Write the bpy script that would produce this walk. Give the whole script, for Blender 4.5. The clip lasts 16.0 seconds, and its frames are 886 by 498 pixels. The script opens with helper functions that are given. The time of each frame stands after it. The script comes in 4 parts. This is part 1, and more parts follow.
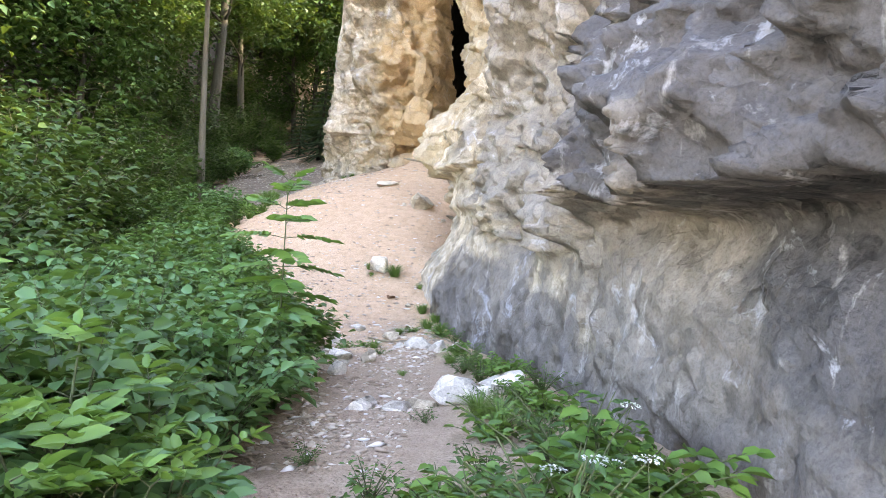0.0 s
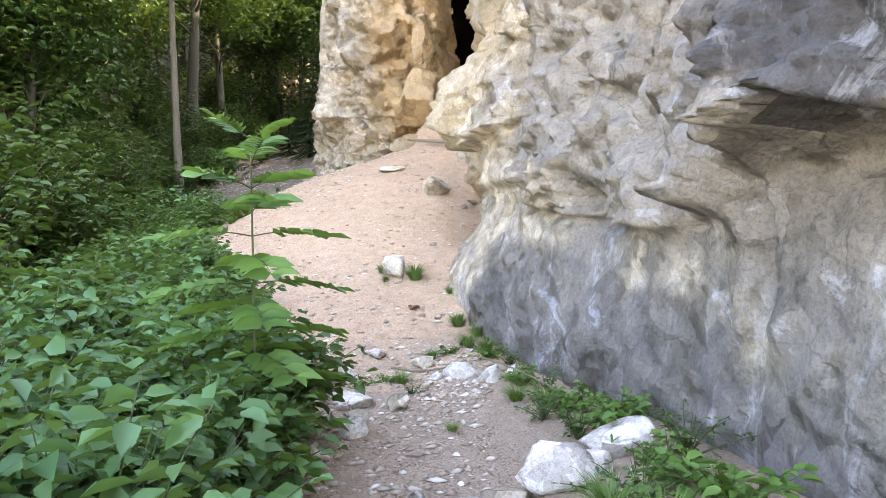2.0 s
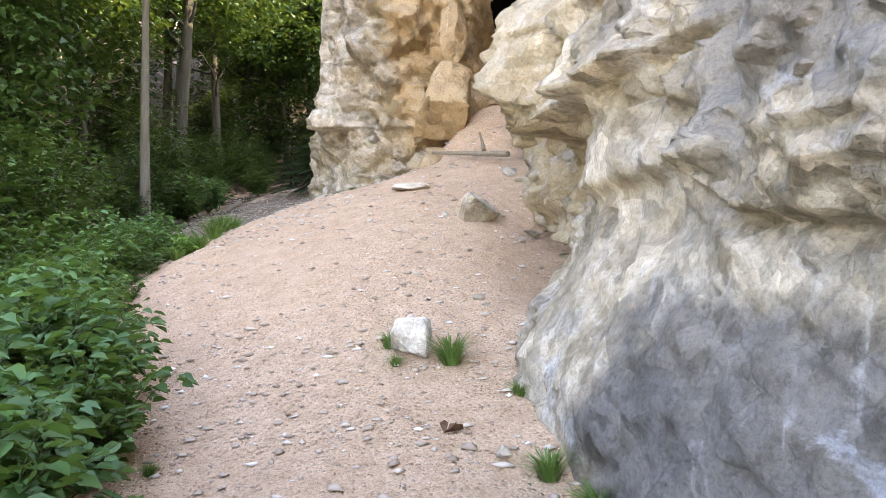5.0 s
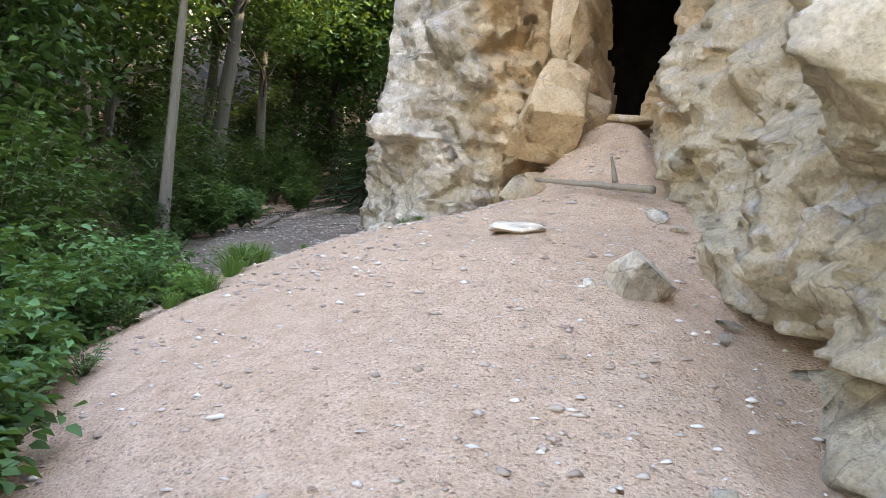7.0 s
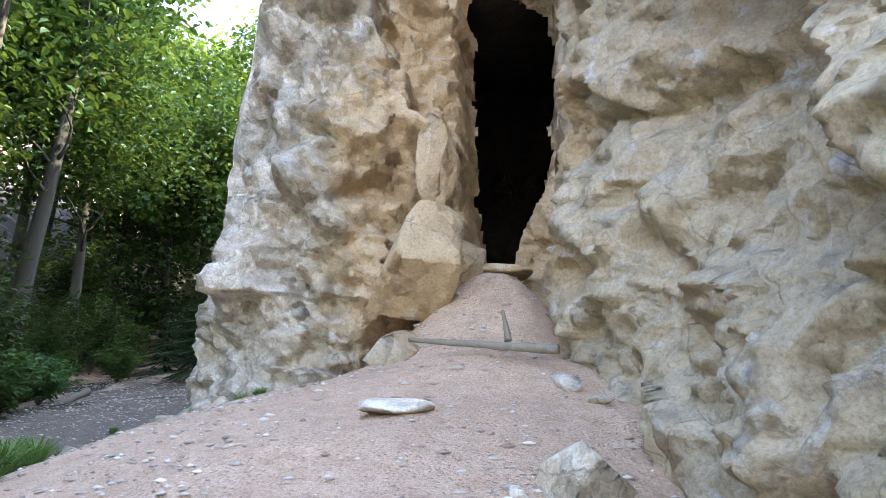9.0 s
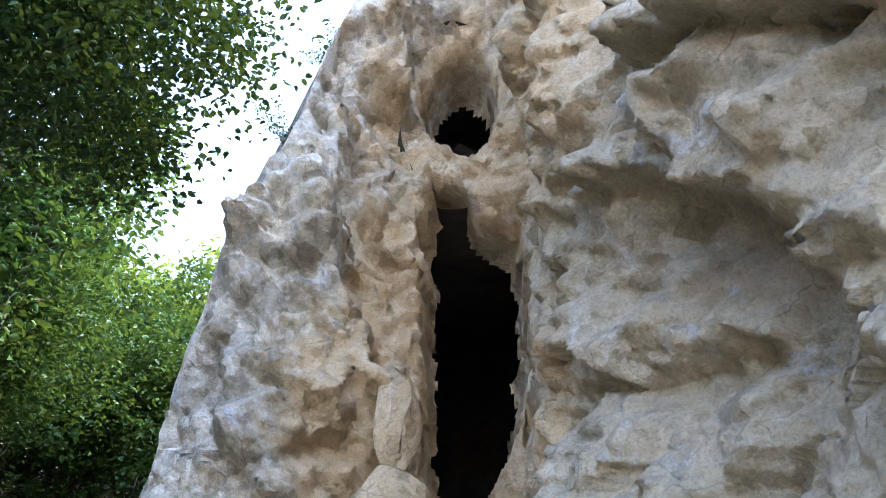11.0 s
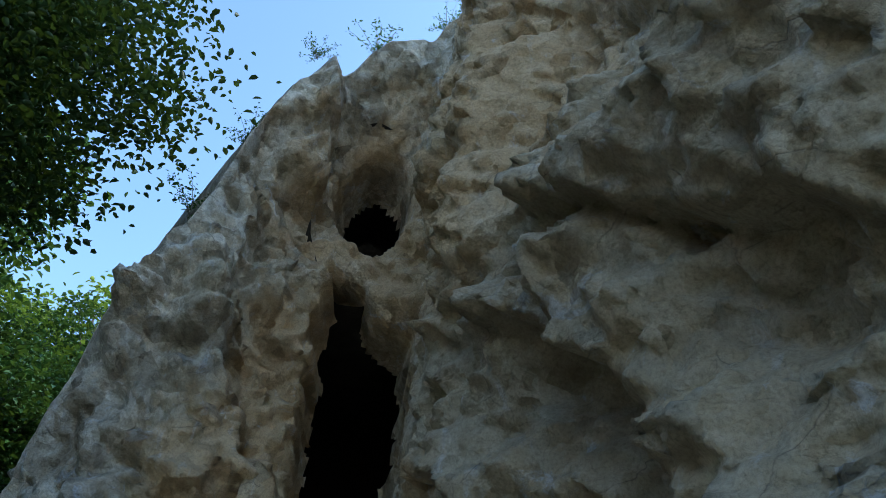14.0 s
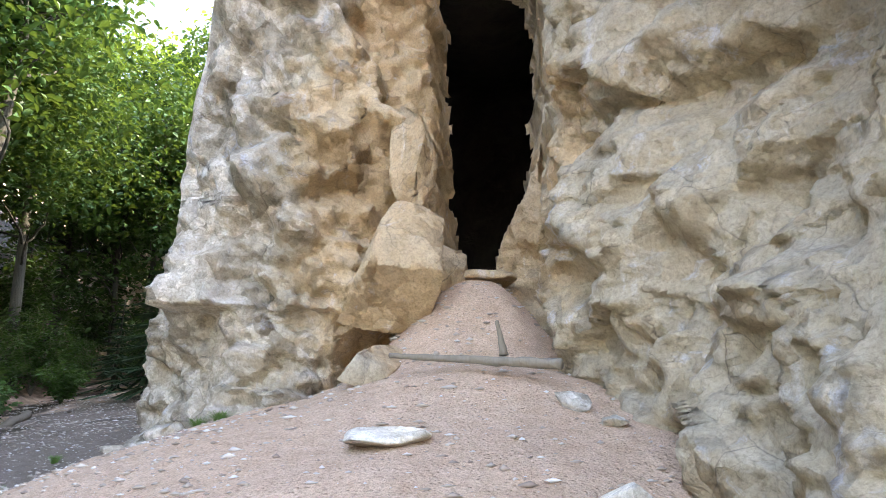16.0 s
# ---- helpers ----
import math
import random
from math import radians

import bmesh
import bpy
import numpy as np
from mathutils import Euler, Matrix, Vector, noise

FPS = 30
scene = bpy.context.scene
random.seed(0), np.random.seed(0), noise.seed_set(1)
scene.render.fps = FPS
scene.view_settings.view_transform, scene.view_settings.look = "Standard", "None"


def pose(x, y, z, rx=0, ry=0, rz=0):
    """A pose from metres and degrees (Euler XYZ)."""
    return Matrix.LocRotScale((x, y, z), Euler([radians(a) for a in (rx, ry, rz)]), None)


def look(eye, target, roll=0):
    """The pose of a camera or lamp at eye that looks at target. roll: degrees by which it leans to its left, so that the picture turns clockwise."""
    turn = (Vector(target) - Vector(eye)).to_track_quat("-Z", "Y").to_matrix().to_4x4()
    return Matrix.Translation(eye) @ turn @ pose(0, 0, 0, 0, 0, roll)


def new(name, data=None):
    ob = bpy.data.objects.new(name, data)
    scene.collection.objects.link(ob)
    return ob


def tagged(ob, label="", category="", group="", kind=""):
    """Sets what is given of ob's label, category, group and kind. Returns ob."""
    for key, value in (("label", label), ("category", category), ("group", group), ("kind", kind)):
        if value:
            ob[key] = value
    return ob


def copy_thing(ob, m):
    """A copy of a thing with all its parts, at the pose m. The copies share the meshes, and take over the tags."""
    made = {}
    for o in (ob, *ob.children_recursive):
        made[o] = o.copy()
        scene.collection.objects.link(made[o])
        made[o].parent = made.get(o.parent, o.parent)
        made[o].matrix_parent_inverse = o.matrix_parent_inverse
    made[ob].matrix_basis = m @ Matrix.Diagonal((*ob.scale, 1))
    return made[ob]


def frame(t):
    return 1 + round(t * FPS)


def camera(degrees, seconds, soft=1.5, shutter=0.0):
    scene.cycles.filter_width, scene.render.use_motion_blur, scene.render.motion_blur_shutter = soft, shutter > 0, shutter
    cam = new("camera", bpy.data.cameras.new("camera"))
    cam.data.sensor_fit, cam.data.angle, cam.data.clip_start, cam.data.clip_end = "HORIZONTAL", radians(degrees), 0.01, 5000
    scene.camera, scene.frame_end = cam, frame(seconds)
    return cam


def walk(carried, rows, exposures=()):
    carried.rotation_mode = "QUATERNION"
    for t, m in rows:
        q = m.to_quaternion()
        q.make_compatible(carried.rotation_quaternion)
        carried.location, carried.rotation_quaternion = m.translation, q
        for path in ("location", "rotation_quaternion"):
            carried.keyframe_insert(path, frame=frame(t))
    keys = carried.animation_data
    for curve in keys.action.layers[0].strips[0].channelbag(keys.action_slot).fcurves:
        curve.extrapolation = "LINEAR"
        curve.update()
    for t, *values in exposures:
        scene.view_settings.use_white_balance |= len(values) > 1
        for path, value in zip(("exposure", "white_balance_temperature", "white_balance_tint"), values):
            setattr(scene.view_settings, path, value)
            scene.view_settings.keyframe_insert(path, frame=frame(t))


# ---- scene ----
cam = camera(62.0, 16.0, 0.8)
PATH = [
    (0, (0.55, 0.198, 1.779), (0.454, 2.195, 1.703), 2.0),
    (0.5, (0.426, 0.747, 1.836), (0.218, 2.735, 1.756), 1.4),
    (1, (0.346, 1.352, 1.803), (0.096, 3.335, 1.729), 0.9),
    (1.5, (0.165, 1.945, 1.699), (-0.07, 3.931, 1.66), -0.7),
    (2, (0.073, 2.623, 1.644), (-0.026, 4.619, 1.556), -2.6),
    (2.5, (0.034, 3.221, 1.585), (0.082, 5.216, 1.46), -3.1),
    (3, (0.1, 3.934, 1.547), (0.157, 5.93, 1.443), -3.0),
    (3.5, (0.033, 4.708, 1.519), (0.04, 6.707, 1.445), -0.3),
    (4, (-0.097, 5.354, 1.576), (-0.161, 7.352, 1.502), 0.6),
    (4.5, (-0.27, 6.006, 1.382), (-0.393, 8.001, 1.328), -3.3),
    (5, (-0.429, 6.617, 1.524), (-0.56, 8.612, 1.574), -1.3),
    (5.2, (-0.531, 6.8, 1.543), (-0.69, 8.793, 1.599), 0.1),
    (7.3, (-1.328, 9.856, 2.056), (-1.55, 11.839, 2.197), 3.8),
    (7.5, (-1.334, 10.091, 2.096), (-1.482, 12.075, 2.301), 3.8),
    (8, (-1.337, 10.356, 2.148), (-1.315, 12.323, 2.508), 2.4),
    (8.2, (-1.373, 10.426, 2.166), (-1.325, 12.385, 2.566), 1.4),
    (10.3, (-1.7, 11.531, 2.382), (-1.4, 13.292, 3.282), 1.3),
    (10.5, (-1.736, 11.489, 2.434), (-1.434, 13.208, 3.411), 1.0),
    (11, (-1.778, 11.322, 2.608), (-1.482, 12.952, 3.729), 0.6),
    (11.5, (-1.85, 11.143, 2.768), (-1.542, 12.691, 3.997), 0.6),
    (12, (-1.859, 11.017, 2.853), (-1.514, 12.495, 4.155), 3.1),
    (12.5, (-1.865, 10.877, 2.931), (-1.462, 12.276, 4.302), 7.6),
    (13, (-1.864, 10.748, 2.967), (-1.401, 12.075, 4.39), 10.7),
    (13.5, (-1.833, 10.771, 2.941), (-1.344, 12.12, 4.335), 8.2),
    (14, (-1.765, 10.928, 2.814), (-1.269, 12.377, 4.1), 4.4),
    (14.5, (-1.682, 11.214, 2.616), (-1.22, 12.798, 3.746), 1.9),
    (14.7, (-1.694, 11.29, 2.53), (-1.246, 12.931, 3.582), 1.5),
    (15, (-1.671, 11.394, 2.449), (-1.239, 13.107, 3.387), 0.6),
    (15.2, (-1.669, 11.51, 2.329), (-1.257, 13.258, 3.21), 0.1),
    (15.5, (-1.686, 11.527, 2.341), (-1.299, 13.347, 3.077), -0.5),
    (16, (-1.676, 11.554, 2.363), (-1.391, 13.451, 2.928), -1.3),
]
EXPOSURES = [(0.0, 4.3, 8600, 26), (5.0, 4.15, 8600, 27), (8.2, 3.95, 7000, 22), (10.5, 3.8, 6200, 23), (12.0, 3.0, 5900, 20), (12.7, 2.35, 5900, 11), (13.4, 1.6, 5800, 2), (13.9, 1.5, 5600, 2),
             (14.4, 2.5, 6200, 14), (15.2, 3.65, 6700, 24), (16.0, 4.05, 7200, 24)]
walk(cam, [(t, look(eye, target, roll)) for t, eye, target, roll in PATH], EXPOSURES)

# ---- world and sun ----
SUN_EL, SUN_AZ = 36.0, 92.0          # the sun stands behind the cliff; azimuth clockwise from +y
world = bpy.data.worlds.new("world")
scene.world = world
world.use_nodes = True
wn = world.node_tree
sky = wn.nodes.new("ShaderNodeTexSky")
sky.sky_type, sky.sun_disc = "NISHITA", False
sky.sun_elevation, sky.sun_rotation = radians(SUN_EL), radians(SUN_AZ)
sky.air_density, sky.dust_density, sky.ozone_density = 1.0, 0.8, 1.0
wn.links.new(sky.outputs[0], wn.nodes["Background"].inputs[0])
wn.nodes["Background"].inputs[1].default_value = 0.15
sun = new("sun", bpy.data.lights.new("sun", "SUN"))
sun.data.energy, sun.data.angle, sun.data.color = 1.2, radians(0.6), (1.0, 0.93, 0.82)
sa, se = radians(SUN_AZ), radians(SUN_EL)
sun.matrix_world = look((30 * math.sin(sa) * math.cos(se), 30 * math.cos(sa) * math.cos(se), 30 * math.sin(se)), (0, 0, 0))

PACE = 1.41                          # distances along the walk are counted in paces


# ---- helpers of this scene ----
def mesh_object(name, verts, faces, mats, parent=None, smooth=False, label="", index=None):
    """faces: one or more integer arrays of equal-sided polygons."""
    me = bpy.data.meshes.new(name)
    faces = [f for f in (faces if isinstance(faces, list) else [faces]) if len(f)]
    loops = np.concatenate([f.ravel() for f in faces]).astype(np.int32)
    sizes = np.concatenate([np.full(len(f), f.shape[1], np.int32) for f in faces])
    starts = np.concatenate([[0], np.cumsum(sizes)[:-1]]).astype(np.int32)
    me.vertices.add(len(verts))
    me.vertices.foreach_set("co", np.asarray(verts, np.float32).ravel())
    me.loops.add(len(loops))
    me.loops.foreach_set("vertex_index", loops)
    me.polygons.add(len(sizes))
    me.polygons.foreach_set("loop_start", starts)
    me.polygons.foreach_set("loop_total", sizes)
    for m in (mats if isinstance(mats, (list, tuple)) else [mats]):
        me.materials.append(m)
    if index is not None:
        me.polygons.foreach_set("material_index", np.asarray(index, np.int32))
    if smooth:
        me.polygons.foreach_set("use_smooth", np.ones(len(sizes), bool))
    me.update(calc_edges=True)
    me.validate()
    ob = new(name, me)
    if parent:
        ob.parent = parent
    if label:
        ob["label"] = label
    return ob


def base_empty(name, x, y, z, label, category, group=""):
    ob = new(name)
    ob.empty_display_size = 0.1
    ob.location = (x, y, z)
    return tagged(ob, label, category, group)


def sstep(a, b, v):
    t = np.clip((np.asarray(v, float) - a) / (b - a), 0, 1)
    return t * t * (3 - 2 * t)


def hash2(i, j, k):
    v = np.sin(i * 127.1 + j * 311.7 + k * 74.7) * 43758.5453
    return v - np.floor(v)


def vnoise(x, y, k=0.0):
    """Smooth value noise in the plane, -1..1."""
    xi, yi = np.floor(x), np.floor(y)
    fx, fy = x - xi, y - yi
    fx, fy = fx * fx * (3 - 2 * fx), fy * fy * (3 - 2 * fy)
    a, b = hash2(xi, yi, k), hash2(xi + 1, yi, k)
    c, d = hash2(xi, yi + 1, k), hash2(xi + 1, yi + 1, k)
    return 2 * (a + (b - a) * fx + (c - a) * fy + (a - b - c + d) * fx * fy) - 1


def fnoise(x, y, k=0.0, octaves=4):
    out, amp = 0, 1.0
    for o in range(octaves):
        out = out + amp * vnoise(x * 2**o + 3.1 * o, y * 2**o - 1.7 * o, k + o)
        amp *= 0.5
    return out


def facets(u, v, k, tilt=0.8, squash=1.0):
    """Broken rock: each cell of a jittered grid is a plane with its own height and tilt; about -1..1, with steps at the cell borders."""
    v = v * squash
    ui, vi = np.floor(u), np.floor(v)
    best, out = np.full(u.shape, 1e9), np.zeros(u.shape)
    for du in (-1, 0, 1):
        for dv in (-1, 0, 1):
            ci, cj = ui + du, vi + dv
            px, py = ci + hash2(ci, cj, k), cj + hash2(ci, cj, k + 5)
            ex, ey = u - px, v - py
            d = ex * ex + ey * ey
            h = hash2(ci, cj, k + 9) * 2 - 1
            gx, gy = hash2(ci, cj, k + 13) * 2 - 1, hash2(ci, cj, k + 17) * 2 - 1
            val = 0.6 * h + tilt * (gx * ex + gy * ey)
            near = d < best
            best = np.where(near, d, best)
            out = np.where(near, val, out)
    return out


def planes(u, v, k, turn=0.0):
    """Broken rock without steps: random heights on a warped, turned grid, joined by flat triangles; -1..1, with sharp creases."""
    c, si = math.cos(turn), math.sin(turn)
    a, b = u * c - v * si, u * si + v * c
    a, b = a + 0.24 * vnoise(a * 0.8, b * 0.8, k + 31), b + 0.24 * vnoise(a * 0.8 + 7, b * 0.8, k + 37)
    i, j = np.floor(a), np.floor(b)
    f, g = a - i, b - j
    h00, h10, h01, h11 = (hash2(i + p, j + q, k) for p, q in ((0, 0), (1, 0), (0, 1), (1, 1)))
    one = np.where(f > g, h00 + (h10 - h00) * f + (h11 - h10) * g, h00 + (h11 - h01) * f + (h01 - h00) * g)
    two = np.where(f + g < 1, h00 + (h10 - h00) * f + (h01 - h00) * g, h11 + (h01 - h11) * (1 - f) + (h10 - h11) * (1 - g))
    return 2 * np.where(hash2(i, j, k + 51) > 0.5, one, two) - 1


# ---- materials ----
def material(name):
    m = bpy.data.materials.new(name)
    m.use_nodes = True
    return m, m.node_tree, m.node_tree.nodes["Principled BSDF"]


def ramp(nt, fac, stops):
    r = nt.nodes.new("ShaderNodeValToRGB")
    while len(r.color_ramp.elements) < len(stops):
        r.color_ramp.elements.new(0.5)
    for e, (p, c) in zip(r.color_ramp.elements, stops):
        e.position, e.color = p, (*c, 1) if len(c) == 3 else c
    nt.links.new(fac, r.inputs[0])
    return r.outputs[0]


def noise_tex(nt, scale, detail=6, rough=0.6, coord=None, distortion=0.0):
    n = nt.nodes.new("ShaderNodeTexNoise")
    n.inputs["Scale"].default_value, n.inputs["Detail"].default_value = scale, detail
    n.inputs["Roughness"].default_value, n.inputs["Distortion"].default_value = rough, distortion
    if coord is not None:
        nt.links.new(coord, n.inputs["Vector"])
    return n.outputs[0]


def mix(nt, fac, a, b, mode="MIX"):
    m = nt.nodes.new("ShaderNodeMix")
    m.data_type, m.blend_type = "RGBA", mode
    for sock, val in ((m.inputs["Factor"], fac), (m.inputs[6], a), (m.inputs[7], b)):
        if isinstance(val, (int, float)):
            sock.default_value = val
        elif isinstance(val, tuple):
            sock.default_value = (*val, 1)
        else:
            nt.links.new(val, sock)
    return m.outputs[2]


def maths(nt, op, a, b=0.0, clamp=False):
    m = nt.nodes.new("ShaderNodeMath")
    m.operation, m.use_clamp = op, clamp
    for sock, val in zip(m.inputs, (a, b)):
        if isinstance(val, (int, float)):
            sock.default_value = val
        else:
            nt.links.new(val, sock)
    return m.outputs[0]


def bump(nt, height, strength, distance, bsdf, normal=None):
    b = nt.nodes.new("ShaderNodeBump")
    b.inputs["Strength"].default_value, b.inputs["Distance"].default_value = strength, distance
    nt.links.new(height, b.inputs["Height"])
    if normal is not None:
        nt.links.new(normal, b.inputs["Normal"])
    nt.links.new(b.outputs[0], bsdf.inputs["Normal"])
    return b.outputs[0]


def world_pos(nt):
    return nt.nodes.new("ShaderNodeNewGeometry").outputs["Position"]


def blob(nt, pos, centre, radii, wobble):
    """1 inside an ellipsoid of the world, 0 outside, with a ragged border."""
    v = nt.nodes.new("ShaderNodeVectorMath")
    v.operation = "SUBTRACT"
    nt.links.new(pos, v.inputs[0])
    v.inputs[1].default_value = (centre[0], centre[1] * PACE, centre[2])
    d = nt.nodes.new("ShaderNodeVectorMath")
    d.operation = "DIVIDE"
    nt.links.new(v.outputs[0], d.inputs[0])
    d.inputs[1].default_value = (radii[0], radii[1] * PACE, radii[2])
    n = nt.nodes.new("ShaderNodeVectorMath")
    n.operation = "LENGTH"
    nt.links.new(d.outputs[0], n.inputs[0])
    far = maths(nt, "ADD", n.outputs["Value"], maths(nt, "MULTIPLY", maths(nt, "SUBTRACT", wobble, 0.5), 1.3))
    mr = nt.nodes.new("ShaderNodeMapRange")
    mr.interpolation_type = "SMOOTHSTEP"
    mr.inputs[1].default_value, mr.inputs[2].default_value = 1.15, 0.8
    nt.links.new(far, mr.inputs[0])
    return mr.outputs[0]


def chip_height(nt, pos, scale, amp):
    """Relief of flat broken faces: in each Voronoi cell a plane with its own tilt. Also gives the cell's colour."""
    warp = nt.nodes.new("ShaderNodeTexNoise")
    warp.inputs["Scale"].default_value, warp.inputs["Detail"].default_value = scale * 0.9, 3
    nt.links.new(pos, warp.inputs["Vector"])
    add = nt.nodes.new("ShaderNodeVectorMath")
    add.operation = "MULTIPLY_ADD"
    nt.links.new(warp.outputs["Color"], add.inputs[0])
    add.inputs[1].default_value = (0.22 / scale,) * 3
    nt.links.new(pos, add.inputs[2])
    vor = nt.nodes.new("ShaderNodeTexVoronoi")
    vor.feature, vor.inputs["Scale"].default_value = "F1", scale
    nt.links.new(add.outputs[0], vor.inputs["Vector"])
    sub = nt.nodes.new("ShaderNodeVectorMath")
    sub.operation = "SUBTRACT"
    nt.links.new(add.outputs[0], sub.inputs[0])
    nt.links.new(vor.outputs["Position"], sub.inputs[1])
    cen = nt.nodes.new("ShaderNodeVectorMath")
    cen.operation = "SUBTRACT"
    nt.links.new(vor.outputs["Color"], cen.inputs[0])
    cen.inputs[1].default_value = (0.5, 0.5, 0.5)
    dot = nt.nodes.new("ShaderNodeVectorMath")
    dot.operation = "DOT_PRODUCT"
    nt.links.new(sub.outputs[0], dot.inputs[0])
    nt.links.new(cen.outputs[0], dot.inputs[1])
    return maths(nt, "MULTIPLY", dot.outputs["Value"], 5.5 * amp**0.35), vor.outputs["Color"]


def crack_lines(nt, pos, scale, width):
    warp = nt.nodes.new("ShaderNodeTexNoise")
    warp.inputs["Scale"].default_value, warp.inputs["Detail"].default_value = scale * 1.6, 4
    nt.links.new(pos, warp.inputs["Vector"])
    add = nt.nodes.new("ShaderNodeVectorMath")
    add.operation = "MULTIPLY_ADD"
    nt.links.new(warp.outputs["Color"], add.inputs[0])
    add.inputs[1].default_value = (0.5 / scale,) * 3
    nt.links.new(pos, add.inputs[2])
    vor = nt.nodes.new("ShaderNodeTexVoronoi")
    vor.feature, vor.inputs["Scale"].default_value = "DISTANCE_TO_EDGE", scale
    nt.links.new(add.outputs[0], vor.inputs["Vector"])
    return ramp(nt, vor.outputs["Distance"], [(0.0, (1, 1, 1)), (width, (0, 0, 0))])


def rock_material(name, masks=True):
    m, nt, b = material(name)
    pos = world_pos(nt)
    wob = noise_tex(nt, 1.1, 5, 0.6, pos)
    big = noise_tex(nt, 0.7, 6, 0.62, pos, 0.6)
    mid = noise_tex(nt, 4.5, 8, 0.65, pos, 0.4)
    fine = noise_tex(nt, 42, 6, 0.7, pos)
    col = ramp(nt, big, [(0.30, (0.22, 0.175, 0.115)), (0.44, (0.39, 0.325, 0.225)), (0.55, (0.52, 0.445, 0.33)), (0.72, (0.64, 0.58, 0.475))])
    col = mix(nt, 0.45, col, ramp(nt, mid, [(0.32, (0.24, 0.20, 0.15)), (0.5, (0.51, 0.445, 0.35)), (0.68, (0.78, 0.745, 0.67))]), "MIX")
    face = chip_height(nt, pos, 3.4, 1.0)[1]
    shade = nt.nodes.new("ShaderNodeSeparateColor")
    nt.links.new(face, shade.inputs[0])
    col = mix(nt, 0.7, col, ramp(nt, shade.outputs[0], [(0.0, (0.60, 0.58, 0.54)), (0.45, (1, 1, 1)), (1.0, (1.35, 1.34, 1.32))]), "MULTIPLY")
    flake = nt.nodes.new("ShaderNodeSeparateColor")
    nt.links.new(chip_height(nt, pos, 14.0, 0.3)[1], flake.inputs[0])
    col = mix(nt, 0.5, col, ramp(nt, flake.outputs[1], [(0.0, (0.55, 0.53, 0.50)), (0.35, (0.95, 0.95, 0.95)), (1.0, (1.3, 1.3, 1.3))]), "MULTIPLY")
    if masks:
        streak = nt.nodes.new("ShaderNodeMapping")
        streak.inputs["Scale"].default_value = (2.2, 2.2, 0.35)
        nt.links.new(pos, streak.inputs["Vector"])
        run = noise_tex(nt, 2.2, 6, 0.65, streak.outputs[0], 0.3)
        tan = blob(nt, pos, (0.3, 11.2, 4.6), (3.2, 3.6, 5.0), wob)
        col = mix(nt, maths(nt, "MULTIPLY", tan, 0.85), col, mix(nt, mid, (0.27, 0.205, 0.12), (0.58, 0.475, 0.315)))
        ochre = maths(nt, "MAXIMUM", blob(nt, pos, (-0.7, 13.6, 5.0), (1.3, 2.2, 3.2), wob), blob(nt, pos, (0.6, 11.6, 9.0), (3.0, 1.8, 2.2), wob))
        col = mix(nt, maths(nt, "MULTIPLY", ochre, 0.72), col, mix(nt, mid, (0.42, 0.27, 0.12), (0.66, 0.47, 0.27)))
        # grey weathered foot of the near wall and black patch on the overhanging block
        grey = maths(nt, "MAXIMUM", blob(nt, pos, (1.0, 5.9, 0.2), (2.0, 2.6, 1.3), wob), blob(nt, pos, (2.0, 1.7, 1.2), (2.8, 3.5, 4.6), wob))
        col = mix(nt, maths(nt, "MULTIPLY", grey, 0.88), col, mix(nt, run, (0.045, 0.043, 0.042), (0.215, 0.205, 0.20)))
        dull = blob(nt, pos, (1.6, 4.6, 3.4), (2.6, 3.0, 3.0), wob)
        col = mix(nt, maths(nt, "MULTIPLY", dull, 0.85), col, mix(nt, run, (0.13, 0.115, 0.095), (0.36, 0.335, 0.30)))
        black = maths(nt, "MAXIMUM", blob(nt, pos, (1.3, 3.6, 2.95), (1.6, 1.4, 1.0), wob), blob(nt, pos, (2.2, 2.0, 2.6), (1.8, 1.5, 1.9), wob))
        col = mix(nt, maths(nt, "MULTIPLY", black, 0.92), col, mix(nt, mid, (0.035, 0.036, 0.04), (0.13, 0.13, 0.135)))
        white = ramp(nt, run, [(0.60, (0, 0, 0)), (0.70, (1, 1, 1))])
        col = mix(nt, maths(nt, "MULTIPLY", white, 0.3), col, (0.70, 0.70, 0.70))
        lime = ramp(nt, noise_tex(nt, 1.9, 7, 0.7, pos, 0.9), [(0.60, (0, 0, 0)), (0.66, (1, 1, 1))])
        col = mix(nt, maths(nt, "MULTIPLY", lime, 0.35), col, (0.60, 0.64, 0.70))
    speck = ramp(nt, fine, [(0.36, (0.38, 0.37, 0.35)), (0.5, (1, 1, 1)), (0.68, (1.3, 1.3, 1.3))])
    col = mix(nt, 0.38, col, speck, "MULTIPLY")
    grit = ramp(nt, noise_tex(nt, 140, 3, 0.7, pos), [(0.34, (0.55, 0.54, 0.53)), (0.5, (1, 1, 1)), (0.68, (1.2, 1.2, 1.2))])
    col = mix(nt, 0.28, col, grit, "MULTIPLY")
    patchy = ramp(nt, noise_tex(nt, 1.7, 5, 0.6, pos, 0.8), [(0.45, (0, 0, 0)), (0.60, (1, 1, 1))])
    lines = maths(nt, "MAXIMUM", maths(nt, "MULTIPLY", maths(nt, "MULTIPLY", crack_lines(nt, pos, 1.3, 0.010), 0.5), patchy), maths(nt, "MULTIPLY", maths(nt, "MULTIPLY", crack_lines(nt, pos, 5.5, 0.018), 0.25), patchy))
    col = mix(nt, lines, col, (0.07, 0.06, 0.05))
    nt.links.new(col, b.inputs["Base Color"])
    b.inputs["Roughness"].default_value = 0.92
